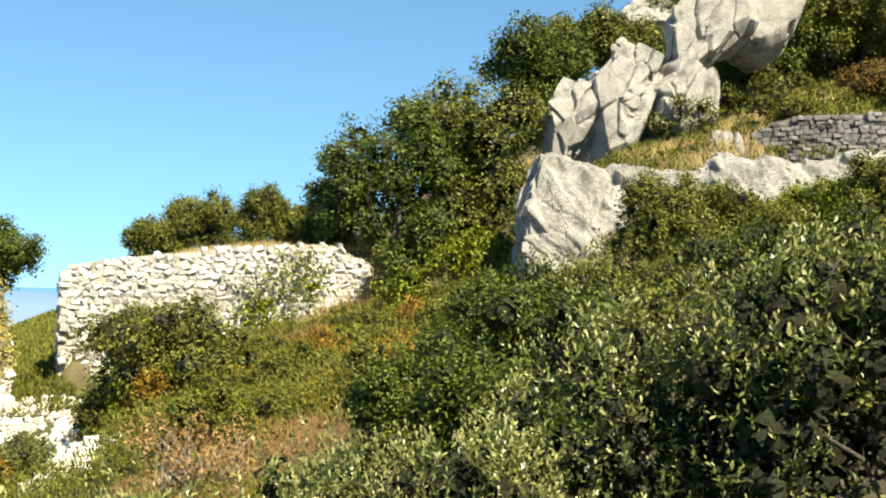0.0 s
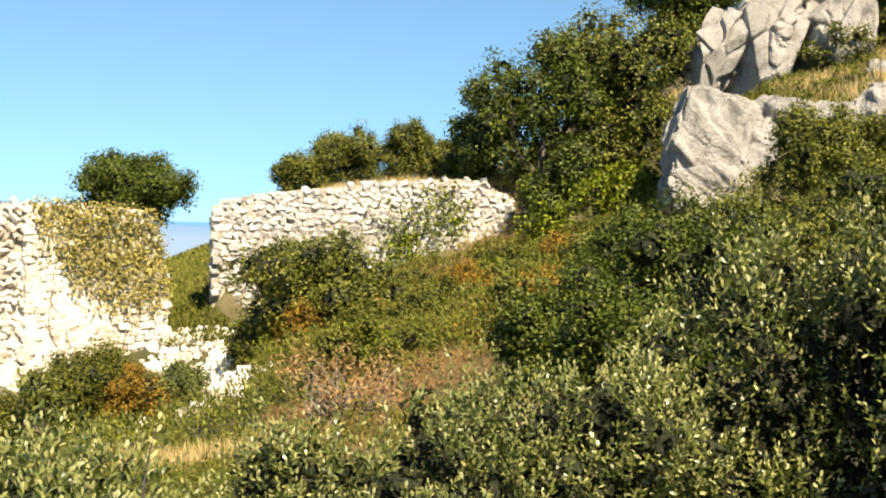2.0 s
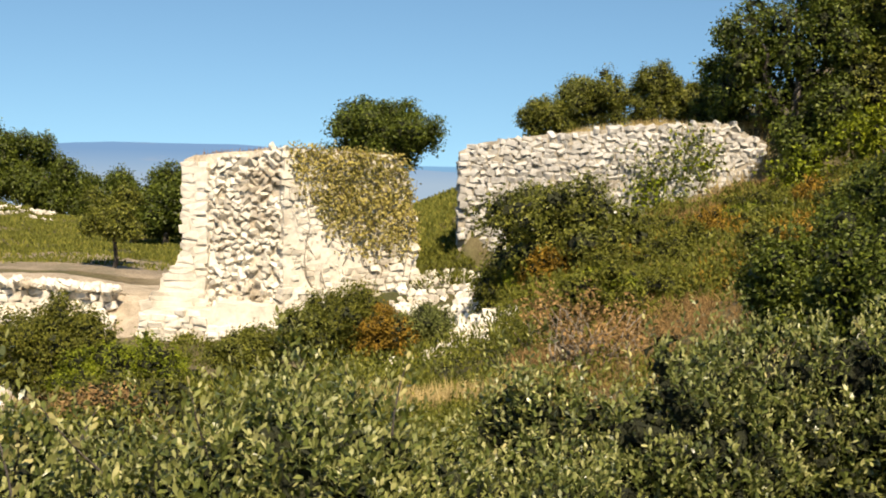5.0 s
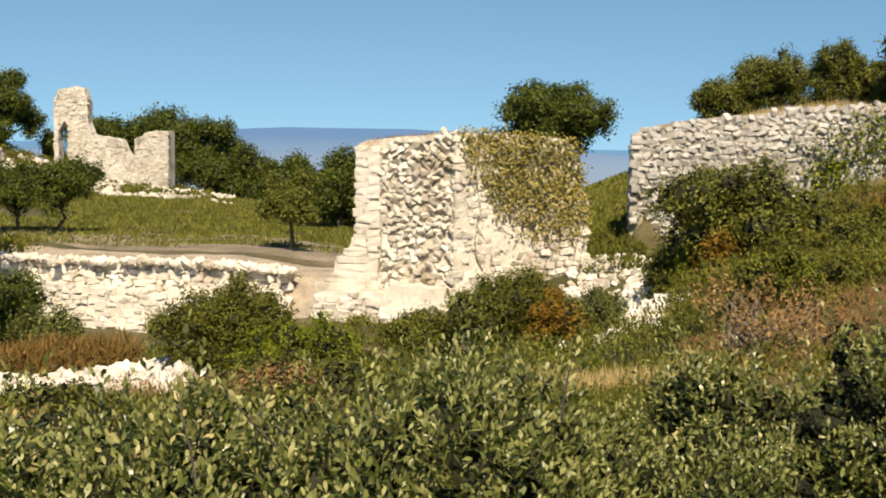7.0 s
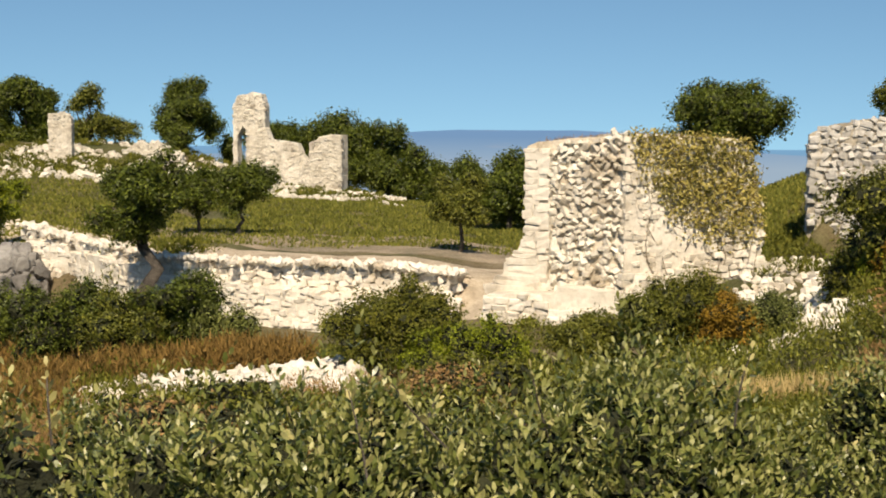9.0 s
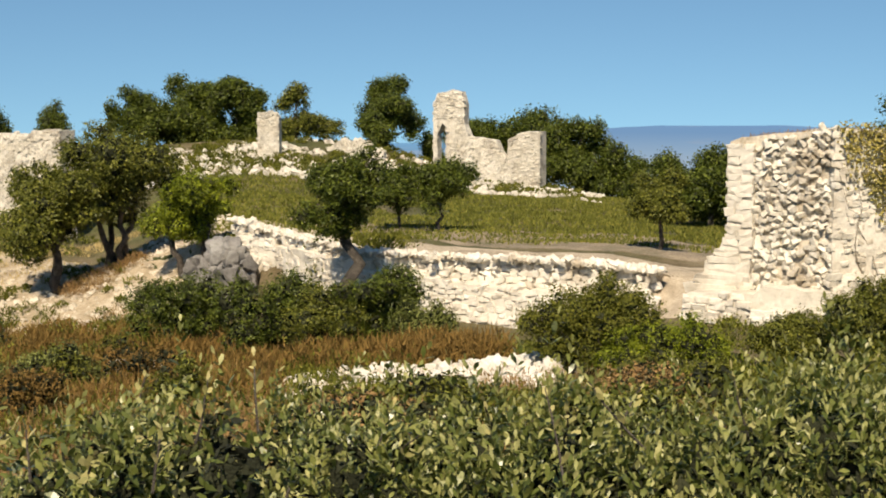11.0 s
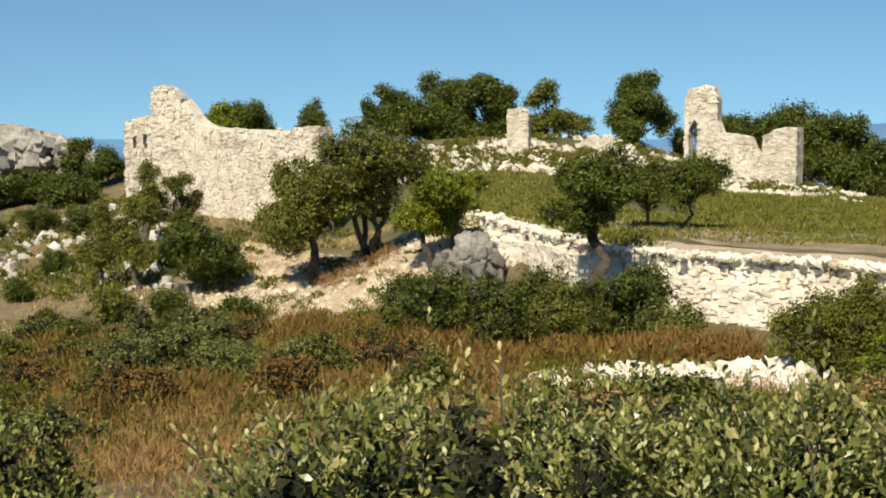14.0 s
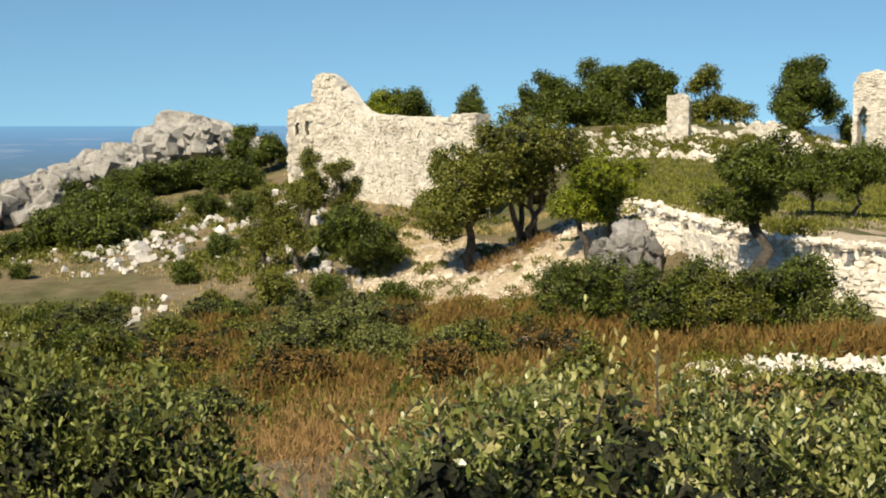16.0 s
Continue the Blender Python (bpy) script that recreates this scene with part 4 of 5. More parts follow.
# ---- the low white wall along the track ----
def white_wall():
    rng = np.random.default_rng(13)
    e = thing("wall_low", "newly cleared low white limestone wall in two steps", "stone wall", kind="structure")
    pts = [(51.8, 47.5), (50.0, 46.2), (46.35, 41.0), (42.5, 39.0), (38.85, 38.0), (35.5, 37.3), (32.5, 36.8)]
    tops = [-3.15, -3.45, -3.72, -3.74, -3.72, -3.76, -3.9]
    Ms, lower = [], []
    for k in range(len(pts) - 1):
        a, b = pol(*pts[k]), pol(*pts[k + 1])
        top = lambda f, k=k: tops[k] + (tops[k + 1] - tops[k]) * f + 0.08 * float(fbm(k * 9 + f * 6, 0, 1, 7))
        bot = lambda f: -4.8
        wall_core("core", a, b, top, lambda f: -6.3, 0.9, M_SPOIL, e, 0.1, k)
        Ms += courses(a, b, top, bot, rng, (0.13, 0.24), (0.18, 0.4), 0.34, 0.05, 0.2)
        # capping lumps
        for f in np.arange(0.01, 1, 0.016):
            p = np.array(a + (b - a) * f)
            p[2] = top(f) + 0.02
            T = rand_turn(rng, 0.5)
            s = rng.uniform(0.1, 0.26)
            Ms.append(stone_matrix(p + rng.normal(size=3) * [0.18, 0.18, 0.02], T[:, 0], T[:, 1], T[:, 2], (s * 1.3, s, s * 0.7)))
        a2, b2 = pol(pts[k][0], pts[k][1] - 0.75), pol(pts[k + 1][0], pts[k + 1][1] - 0.75)
        top2 = lambda f, k=k: (-3.75, -4.0, -4.35, -4.5, -4.6, -4.7)[k] + 0.12 * float(fbm(k * 5 + f * 4, 3, 1, 8))
        wall_core("lower_step", a2, b2, top2, lambda f: -6.4, 0.9, M_RENDER, e, 0.06, k + 20)
        lower += courses(a2, b2, top2, lambda f: -6.2, rng, (0.1, 0.2), (0.16, 0.4), 0.3, 0.0, 0.14, 0.8)
    rng.shuffle(Ms)
    stone_parts(e, Ms[:300], M_WHITE)
    tagged(put("packed_stones", stones_mesh("packed_stones", Ms[300:] + lower), M_WHITE, e), kind="stuff")
    # end rocks take the dark stone, which colours in the shade on them
    for az, r, z, size, seed in ((52.4, 46.4, -4.7, (0.7, 0.8, 1.2), 81), (53.2, 46.6, -5.2, (0.7, 0.8, 0.9), 82), (52.2, 45.4, -5.6, (0.8, 0.7, 0.8), 83), (51.5, 45.6, -5.0, (0.9, 0.6, 1.1), 84)):
        ob = put("boulder", rock_mesh("boulder", size, seed, 9, 5, 0.05), M_DRYSTONE, e, "rough grey rock at the end of the wall, darkened for shade")
        ob.matrix_local = Matrix.Translation(pol(az, r, z)) @ Matrix.Rotation(seed, 4, "Z")


white_wall()


# ---- castle wall and corner tower on the far left ----
def masonry_face(e, a, b, top, bot, seed, mat=M_FAR, thick=1.2, st=(0.1, 0.28), name="masonry"):
    rng = np.random.default_rng(seed)
    wall_core(name, a, b, top, bot, thick, mat, e, 0.05, seed, 50, 24)
    M = courses(a, b, top, bot, rng, (0.08, 0.17), st, 0.3, 0.0, 0.14, 0.7)
    tagged(put("facing_stones", stones_mesh("facing_stones", M), mat, e), kind="stuff")


def castle():
    e = thing("castle_wall", "tall ruined castle curtain wall of pale limestone", "castle wall", kind="structure")
    masonry_face(e, pol(65.6, 75.6), pol(59.3, 67.5), line(0, 2.0, 0.05, 1.5, 0.1, 0.95, 0.16, 0.5, 0.22, 0.3, 0.5, 0.15, 0.75, 0.1, 0.8, -0.1, 0.84, 0.25, 1, 0.3),
                 line(0, -5.0, 0.5, -5.9, 1, -6.6), 21)
    t = thing("castle_tower", "tall broken corner tower of the castle", "ruined tower", kind="structure")
    masonry_face(t, pol(66.7, 76.2), pol(65.4, 75.3), line(0, 2.2, 0.12, 2.6, 0.4, 2.78, 0.6, 2.6, 0.75, 2.45, 1, 1.95), line(0, -4.6, 1, -5.0), 22, M_FAR, 1.4, (0.14, 0.32))
    g = thing("castle_gable", "low broken castle wall with two window openings", "castle wall", kind="structure")
    a, b = pol(67.85, 77.4), pol(66.7, 76.9)
    for f0, f1, lo, hi in ((0.0, 0.3, -3.5, 0.6), (0.3, 0.45, -3.5, -0.95), (0.3, 0.45, -0.2, 0.8), (0.45, 0.68, -3.5, 0.9), (0.68, 0.85, -3.5, -0.95),
                           (0.68, 0.85, -0.1, 0.95), (0.85, 1.0, -3.5, 1.0)):
        masonry_face(g, a + (b - a) * f0, a + (b - a) * f1, lambda s, hi=hi: hi, lambda s, lo=lo: lo + (0.4 if lo > -3 else 0), 23, M_FAR, 0.9, (0.12, 0.28))
    return e


castle()


def knoll_ruins():
    e = thing("arched_pier", "tall slender ruined pier with a pointed arch", "ruin", kind="structure")
    a, b = pol(42.75, 86), pol(41.35, 85.2)
    m = a + (b - a) * 0.42
    masonry_face(e, m, b, line(0, 3.0, 0.3, 3.15, 0.8, 3.05, 1, 2.2), lambda f: -1.7, 31, M_FAR, 1.0, (0.12, 0.28))
    # the arch: two jambs and the wall over it
    masonry_face(e, a, a + (m - a) * 0.3, line(0, 2.2, 1, 2.9), lambda f: -1.6, 32, M_FAR, 0.9, (0.12, 0.28))
    masonry_face(e, a + (m - a) * 0.3, m, line(0, 2.9, 1, 3.05), line(0, 0.6, 0.6, 1.3, 1, 1.0), 33, M_FAR, 0.9, (0.12, 0.28))
    w = thing("low_ruin_wall", "crumbling low wall between two ruined piers", "ruin", kind="structure")
    masonry_face(w, pol(41.35, 85.2), pol(39.3, 84), line(0, 0.8, 0.1, 0.0, 0.4, -0.1, 0.7, -0.25, 0.8, -1.0, 1, -1.6), line(0, -1.9, 1, -3.6), 34, M_FAR, 0.9)
    q = thing("square_pier", "squat ruined stone pier on the knoll", "ruin", kind="structure")
    masonry_face(q, pol(39.35, 84), pol(37.9, 83.2), line(0, -0.2, 0.2, 0.0, 0.45, 0.3, 1, 0.35), line(0, -3.8, 1, -4.0), 35, M_FAR, 1.3)
    p = thing("small_pillar", "short standing fragment of a wall on the knoll", "ruin", kind="structure")
    masonry_face(p, pol(50.7, 84), pol(49.75, 83.6), line(0, 1.55, 0.8, 1.6, 1, 1.2), lambda f: -1.8, 36, M_FAR, 0.7, (0.12, 0.28))
    l = thing("low_wall_remnant", "low remnant of wall along the top of the knoll", "ruin", kind="structure")
    masonry_face(l, pol(47.6, 88), pol(45.0, 87), line(0, -0.9, 0.15, -0.5, 0.3, -0.1, 0.42, -0.45, 0.6, -0.2, 0.75, -0.6, 1, -1.1), lambda f: -1.6, 37, M_FAR, 0.7)


knoll_ruins()


# ---- the crag on the right ----
def crag():
    e = thing("crag", "steep grey limestone crag with slanting beds and ledges", "rock outcrop", kind="structure")
    blocks = [  # bearing, distance, height of centre, size, lean, seed
        (-5.0, 34.4, 1.7, (1.25, 1.4, 2.2), 14, 1), (-6.9, 34.4, 1.5, (1.5, 1.5, 2.3), 12, 2), (-8.9, 34.9, 1.2, (1.4, 1.6, 2.3), 10, 3),
        (-6.2, 33.3, 0.3, (1.7, 1.2, 1.4), 8, 4), (-11.1, 35.7, 1.9, (1.7, 1.5, 1.8), 8, 5), (-13.7, 36.1, 2.0, (1.9, 1.5, 1.7), 8, 6),
        (-16.4, 36.5, 2.1, (2.0, 1.5, 1.7), 8, 15), (-19.2, 36.8, 2.2, (2.2, 1.5, 1.6), 8, 16),
        (-5.5, 40.0, 5.5, (0.95, 1.2, 1.3), 28, 7), (-7.7, 40.2, 5.9, (1.3, 1.4, 1.8), 20, 8), (-8.6, 41.0, 7.5, (0.9, 1.1, 0.75), 20, 9),
        (-10.6, 40.6, 6.1, (1.25, 1.3, 1.6), 22, 10), (-11.2, 42.2, 8.5, (1.1, 1.5, 1.7), 28, 11), (-12.7, 42.4, 9.0, (1.05, 1.5, 1.6), 24, 19), (-14.2, 44.5, 10.3, (1.5, 1.7, 2.2), 20, 12),
        (-12.7, 38.6, 4.4, (0.65, 0.7, 0.6), 10, 18),
        (-14.2, 48, 11.4, (1.7, 1.8, 2.2), 16, 17), (-17.0, 50, 11.9, (2.2, 2.0, 1.8), 16, 13), (-9.1, 58, 12.6, (1.4, 1.5, 1.6), 15, 14)]
    for az, r, z, size, lean, seed in blocks:
        low = z < 3
        me = rock_mesh("slab", size, seed, 8, 6 if az > -14 else 5, 0.025, (0.75, 0.1, -0.65) if low else (-0.2, 0.1, 1), 0.25 if low else 0.45,
                       170 if low else 26, 0.07 if low else 0.15, 0.2 if low else 0.17, 0.03 if low else 0.05)
        ob = put("slab", me, M_ROCK, e)
        ob.matrix_local = Matrix.Translation(pol(az, r, z)) @ Matrix.Rotation(radians(az), 4, "Z") @ Matrix.Rotation(radians(lean), 4, "Y") @ Matrix.Rotation(radians(-14), 4, "X")
    # dry stone wall on the ledge
    w = thing("wall_ledge", "dark dry-stone wall on a ledge of the crag", "stone wall", kind="structure")
    a, b = pol(-13.6, 38.4), pol(-22, 38.6)
    top, bot = line(0, 4.5, 0.12, 5.2, 0.3, 5.4, 1, 5.35), lambda f: 3.2
    wall_core("core", a, b, top, bot, 0.8, M_DRYSTONE, w, 0.12, 41)
    M = courses(a, b, top, bot, np.random.default_rng(41), (0.09, 0.17), (0.12, 0.34), 0.3, 0.03, 0.07, 0.97)
    stone_parts(w, M[:300], M_DRYSTONE)
    tagged(put("packed_stones", stones_mesh("packed_stones", M[300:]), M_DRYSTONE, w), kind="stuff")


crag()


def left_ridge():
    e = thing("ridge_outcrop", "bare pale limestone ridge falling away to the plain", "rock outcrop", kind="structure")
    spec = [(70.5, 108, -2.2, (4.5, 3.5, 2.2)), (72.0, 108, -2.0, (4.2, 3.5, 2.6)), (73.3, 107, -3.0, (3.2, 3, 2.2)), (74.6, 104, -3.7, (3, 2.6, 1.6)),
            (75.8, 101, -4.2, (2.8, 2.4, 1.7)), (77.0, 98, -5.0, (2.6, 2.4, 1.6)), (78.2, 96, -5.5, (2.6, 2.2, 1.6)), (79.4, 94, -6.0, (2.6, 2.2, 1.6)),
            (80.6, 93, -6.5, (2.6, 2.2, 1.6)), (81.8, 92, -7.2, (2.6, 2.2, 1.6)), (77.4, 94, -6.0, (2, 2, 1.2)), (79.0, 90, -6.8, (2, 2, 1.1))]
    for k, (az, r, z, size) in enumerate(spec):
        ob = put("slab", rock_mesh("slab", size, 60 + k, 9, 5, 0.04, (0.2, 0.1, 1), 0.8, 40, 0.3, 0.4), M_ROCK, e)
        ob.matrix_local = Matrix.Translation(pol(az, r, z)) @ Matrix.Rotation(radians(az + 8 * k), 4, "Z") @ Matrix.Rotation(radians(12), 4, "Y")


left_ridge()


def ridge_boulders():
    """Blocks lying along the crest of the ridge, above the thickets."""
    rng = np.random.default_rng(65)
    e = thing("ridge_boulders", "chain of pale weathered limestone blocks along the ridge", "boulders", kind="structure")
    M = []
    for k in range(170):
        az = rng.uniform(70.5, 82.5)
        r = np.interp(az, [70, 73, 76, 79, 83], [103, 103, 97, 92, 90]) + rng.normal() * 1.6
        z = np.interp(az, [70, 72, 73.3, 74.6, 76, 78, 80, 83], [-1.2, -0.6, -1.4, -2.9, -3.2, -4.3, -5.1, -6.2])
        s = rng.uniform(0.5, 1.5)
        T = rand_turn(rng, 0.35)
        M.append(stone_matrix(np.array(pol(az, r, z - rng.uniform(0, 2.0))), T[:, 0], T[:, 1], T[:, 2], (s * 1.25, s, s * rng.uniform(0.7, 1.2))))
    stone_parts(e, M, M_ROCK, "boulder")


ridge_boulders()

# ---- trees ----
tree(20.3, 60, 6.0, 5.2, 101, M_OAK, "round holm oak standing behind the tower stump", 0.25, 9, 0.2, 1.2, top=2.9)
tree(2.3, 39.5, 6.6, 4.5, 102, M_OAK, "large dense evergreen oak above the terrace wall", 0.1, 12, 0.16, 1.3, at_z=-0.6, top=6.3)
tree(-1.5, 40.5, 7.6, 4.6, 103, M_OLIVE, "tall dense evergreen oak beside the crag", 0.1, 12, 0.16, 1.3, at_z=-0.2, top=7.3)
tree(5.0, 41, 3.6, 2.2, 104, M_OAK, "low evergreen oak at the end of the wall", 0.08, 8, 0.16, 1.2, at_z=0.6, top=3.9)
tree(-4.4, 52, 7.0, 5.0, 105, M_OAK, "dark evergreen oak high on the slope", 0.15, 9, 0.2, 1.2, at_z=3.8, top=11.3)
tree(-7.2, 56, 5.6, 4.8, 106, M_OLIVE, "yellowing oak on the crest of the slope", 0.15, 8, 0.2, 1.2, top=12.7)
tree(-10.0, 60, 6.0, 5.0, 107, M_OAK, "dark oak behind the crag", 0.15, 8, 0.2, 1.2, top=14.2)
tree(-15, 46, 4.2, 4.4, 108, M_OAK, "bushy oak on the upper ledge", 0.12, 8, 0.17, 1.2)
tree(-18.5, 47, 5.2, 4.4, 109, M_OLIVE, "bushy oak on the upper ledge", 0.12, 8, 0.17, 1.2)
for k, (az, r, z, w) in enumerate([(40.4, 97, 1.3, 4.6), (37.9, 96, 2.2, 5.6), (36.2, 95, 1.4, 4.6), (34.6, 92, -.4, 4.2), (33.4, 90, -1.6, 3.4)]):
    tree(az, r, 5, w, 120 + k, M_OAK, "dark holm oak behind the ruined piers", 0.08, 8, 0.26, 1.2, group="oaks behind the knoll", top=z)
for k, (az, r, z, w) in enumerate([(31.6, 62, -.7, 2.8), (30.2, 61, -.45, 3.2), (28.6, 62, -.6, 3.2)]):
    tree(az, r, 3, w, 130 + k, M_OAK, "low holm oak at the edge of the field", 0.12, 7, 0.2, 1.2, group="oaks at the field edge", top=z)
tree(32.4, 45, 3.2, 2.0, 133, M_OLIVE, "young olive tree with a thin pale trunk", 0.35, 6, 0.13, 1.1, thick=0.6, top=-1.05)
tree(42.4, 50, 3.2, 2.6, 134, M_OAK, "young oak with a slim trunk in the field", 0.28, 6, 0.14, 1.2, thick=0.6, top=-.85)
tree(44.3, 51, 3.0, 2.4, 135, M_OAK, "young oak with a slim trunk in the field", 0.28, 6, 0.14, 1.2, thick=0.6, top=-1.1)
tree(46.8, 38.4, 5.4, 2.4, 136, M_OAK, "dark slender oak in front of the white wall", 0.5, 8, 0.14, 1.2, top=-.3)
tree(59.6, 54, 6.7, 4.4, 137, M_OLIVE, "spreading oak with a leaning trunk on the rubble slope", 0.25, 9, 0.17, 1.2, top=-1.0)
tree(57.0, 55, 6.9, 5.2, 138, M_OLIVE, "many-stemmed spreading oak on the rubble slope", 0.28, 11, 0.17, 1.2, stems=4, top=.65)
tree(53.8, 49, 4.9, 3.2, 139, M_FRESH, "light green forked tree on the rubble slope", 0.3, 8, 0.14, 1.0, stems=2, top=-1.2)
for k, (az, r, z, w) in enumerate([(55.3, 98, 3.7, 4.0), (53.5, 100, 4.8, 5.0), (51.6, 99, 4.5, 4.6), (50.6, 98, 3.6, 3.4), (55.9, 97, 2.4, 3.0)]):
    tree(az, r, 4, w, 140 + k, M_OAK, "dense dark oak crowning the knoll", 0.05, 8, 0.26, 1.3, group="oaks on the knoll", top=z)
tree(49.1, 97, 3.9, 2.9, 145, M_OLIVE, "lighter green oak on the knoll", 0.1, 7, 0.24, 1.2, top=4.0)
tree(44.9, 95, 4.6, 5.0, 146, M_OAK, "round dark oak on the knoll", 0.06, 9, 0.24, 1.3, top=4.5)
tree(63.7, 84, 3.6, 3.0, 147, M_FRESH, "bright green bushy tree behind the castle wall", 0.08, 7, 0.2, 1.2, top=1.9)
tree(62.2, 84, 3.8, 3.0, 148, M_OAK, "dark bushy tree behind the castle wall", 0.08, 7, 0.2, 1.2, top=2.0)
tree(59.6, 88, 3.9, 2.6, 149, M_OAK, "dark bushy tree behind the castle wall", 0.08, 7, 0.2, 1.2, top=2.3)
tree(57.1, 92, 4.0, 1.3, 150, M_OAK, "small pointed tree on the skyline", 0.05, 5, 0.2, 1.2, top=2.7)
tree(47.9, 93, 2.6, 3.0, 158, M_OLIVE, "low bushy oak on the knoll", 0.05, 6, 0.22, 1.1, top=1.6)
tree(42.6, 97, 2.6, 2.4, 159, M_OAK, "low bushy oak behind the arched pier", 0.05, 6, 0.22, 1.1, top=1.2)
tree(69.0, 60, 2.9, 1.9, 151, M_OLIVE, "young olive on the rocky slope", 0.3, 6, 0.13, 1.0, thick=0.7, top=-3.2)
tree(67.4, 59, 3.1, 1.9, 152, M_OLIVE, "young olive on the rocky slope", 0.3, 6, 0.13, 1.0, thick=0.7, top=-2.9)
tree(66.8, 68, 2.6, 1.7, 153, M_OLIVE, "small oak below the castle tower", 0.3, 6, 0.14, 1.1, top=-1.5)
tree(65.4, 68, 2.3, 1.9, 154, M_OLIVE, "small oak below the castle tower", 0.2, 6, 0.14, 1.1, top=-2.1)
tree(64.5, 56, 4.2, 3.8, 155, M_OAK, "bushy dark oak on the rocky slope", 0.03, 10, 0.15, 1.2, top=-3.6)
tree(69.9, 95, 3.6, 2.4, 156, M_OAK, "dark oak by the ridge", 0.15, 7, 0.22, 1.2, top=-.5)
tree(68.6, 90, 3.0, 2.6, 157, M_OAK, "dark oak by the ridge", 0.15, 7, 0.22, 1.2, top=-1.1)

# ---- shrubs, from far to near ----
for k, (az, r, w, z) in enumerate([(78.8, 77, 4.2, -6.4), (77.2, 77, 5.0, -5.0), (75.2, 78, 5.4, -4.0), (76.2, 74, 4.0, -5.4), (74.6, 90, 4.6, -3.2), (72.9, 90, 4.6, -2.9), (71.3, 90, 4.4, -2.7), (70.2, 86, 3.6, -2.8)]):
    shrub(az, r, w * 1.2, 2, 200 + k, M_OAK, "dense dark evergreen thicket below the ridge", 0.22, 1.2, 8, group="thickets below the ridge", top=z)
shrub(77.4, 86, 1.7, 1.6, 208, M_OAK, "small dark tree-like bush on the ridge", 0.18, 1.2, 5, top=-3.9)
shrub(72.5, 60, 1.3, 1.2, 209, M_OAK, "small dark bush on the dry slope", 0.12, 1.2, 5)
for k, (az, r, w, h) in enumerate([(79.6, 66, 1.2, 0.9), (75.6, 52, 1.6, 1.0), (78.6, 48, 2.2, 1.0), (71.2, 50, 1.4, 1.0), (66.0, 52, 1.8, 1.2), (80.6, 74, 1.6, 1.2), (70.2, 44, 1.6, 1.2), (73.5, 40, 2.2, 1.3), (76.5, 37, 2.4, 1.3), (68.2, 70, 2.4, 1.8), (69.6, 74, 2.6, 1.8), (67.0, 74, 2.2, 1.6), (70.8, 66, 1.8, 1.4), (66.2, 62, 1.8, 1.5), (71.6, 78, 2.6, 1.8), (68.6, 52, 2.2, 1.4), (63.0, 49, 2.0, 1.3)]):
    shrub(az, r, w, h, 260 + k, (M_OAK, M_OLIVE)[k % 2], "low green bush on the rocky slope", 0.12, 1.1, 6, group="bushes on the rocky slope", most=1300)
shrub(12.9, 42.5, 2.4, 1.6, 210, M_OLIVE, "rounded green bush on top of the terrace wall", 0.1, 1.2, top=2.2)
shrub(10.5, 43, 3.4, 2.5, 211, M_OLIVE, "rounded green bush on top of the terrace wall", 0.1, 1.2, top=3.3)
shrub(7.9, 43, 2.8, 2.5, 212, M_OLIVE, "rounded green bush on top of the terrace wall", 0.1, 1.2, top=3.5)
shrub(6.6, 43, 1.9, 2.0, 252, M_OLIVE, "rounded green bush on top of the terrace wall", 0.1, 1.2, top=3.0)
shrub(12.4, 28.5, 4.3, 2.7, 213, M_OLIVE, "dense olive-green bush in front of the terrace wall", 0.11, 1.6, 12, top=-.2, most=4200)
shrub(54.4, 40, 3.4, 2.7, 214, M_OAK, "dark rounded evergreen shrub", 0.1, 1.3, 8, top=-4.2)
shrub(50.0, 36, 3.5, 2.3, 215, M_OAK, "broad dark evergreen shrub", 0.1, 1.3, 9, top=-3.7)
shrub(47.2, 35, 3.3, 2.4, 216, M_OLIVE, "broad green evergreen shrub", 0.1, 1.3, 9, top=-4.0)
shrub(45.2, 35, 2.8, 2.0, 217, M_OAK, "broad dark evergreen shrub with pale shoots", 0.1, 1.2, 8, top=-3.6)
shrub(43.2, 34, 1.9, 1.4, 253, M_GREY, "grey-green bush beside the white wall", 0.1, 1.2, 6, top=-4.4)
shrub(36.3, 26.5, 2.4, 1.9, 218, M_MOSS, "tall scrub with bleached bare twigs", 0.08, 0.7, 8, twigs=50, twig_mat=M_TWIG, top=-3.1)
shrub(34.4, 26, 2.1, 1.9, 254, M_MOSS, "tall scrub with bleached bare twigs", 0.08, 0.8, 8, twigs=30, twig_mat=M_TWIG, top=-2.8)
shrub(31.8, 25, 3.1, 1.7, 219, M_FRESH, "feathery yellow-green broom bush", 0.07, 1.2, 9, top=-3.4)
shrub(26.6, 27, 1.9, 1.2, 220, M_OLIVE, "small green bush at the tower foot", 0.08, 1.2, 6, top=-3.65)
shrub(23.3, 25.5, 1.9, 1.9, 221, M_OLIVE, "green bush below the tower stump", 0.08, 1.2, 7, top=-2.9)
shrub(21.9, 25.5, 2.0, 1.6, 222, M_MOSS, "yellow-green bush below the tower stump", 0.07, 1.1, 7, top=-2.5)
shrub(20.4, 25, 1.9, 1.6, 255, M_ORANGE, "rusty orange bush below the tower stump", 0.07, 1.1, 7, top=-2.9)
shrub(18.7, 25, 1.5, 1.2, 256, M_GREY, "grey-green bush among white rubble", 0.07, 0.8, 7)
shrub(66.5, 31, 3.8, 2.1, 223, M_GREY, "grey-green rounded bush on the heath", 0.09, 1.3, 9, top=-4.1)
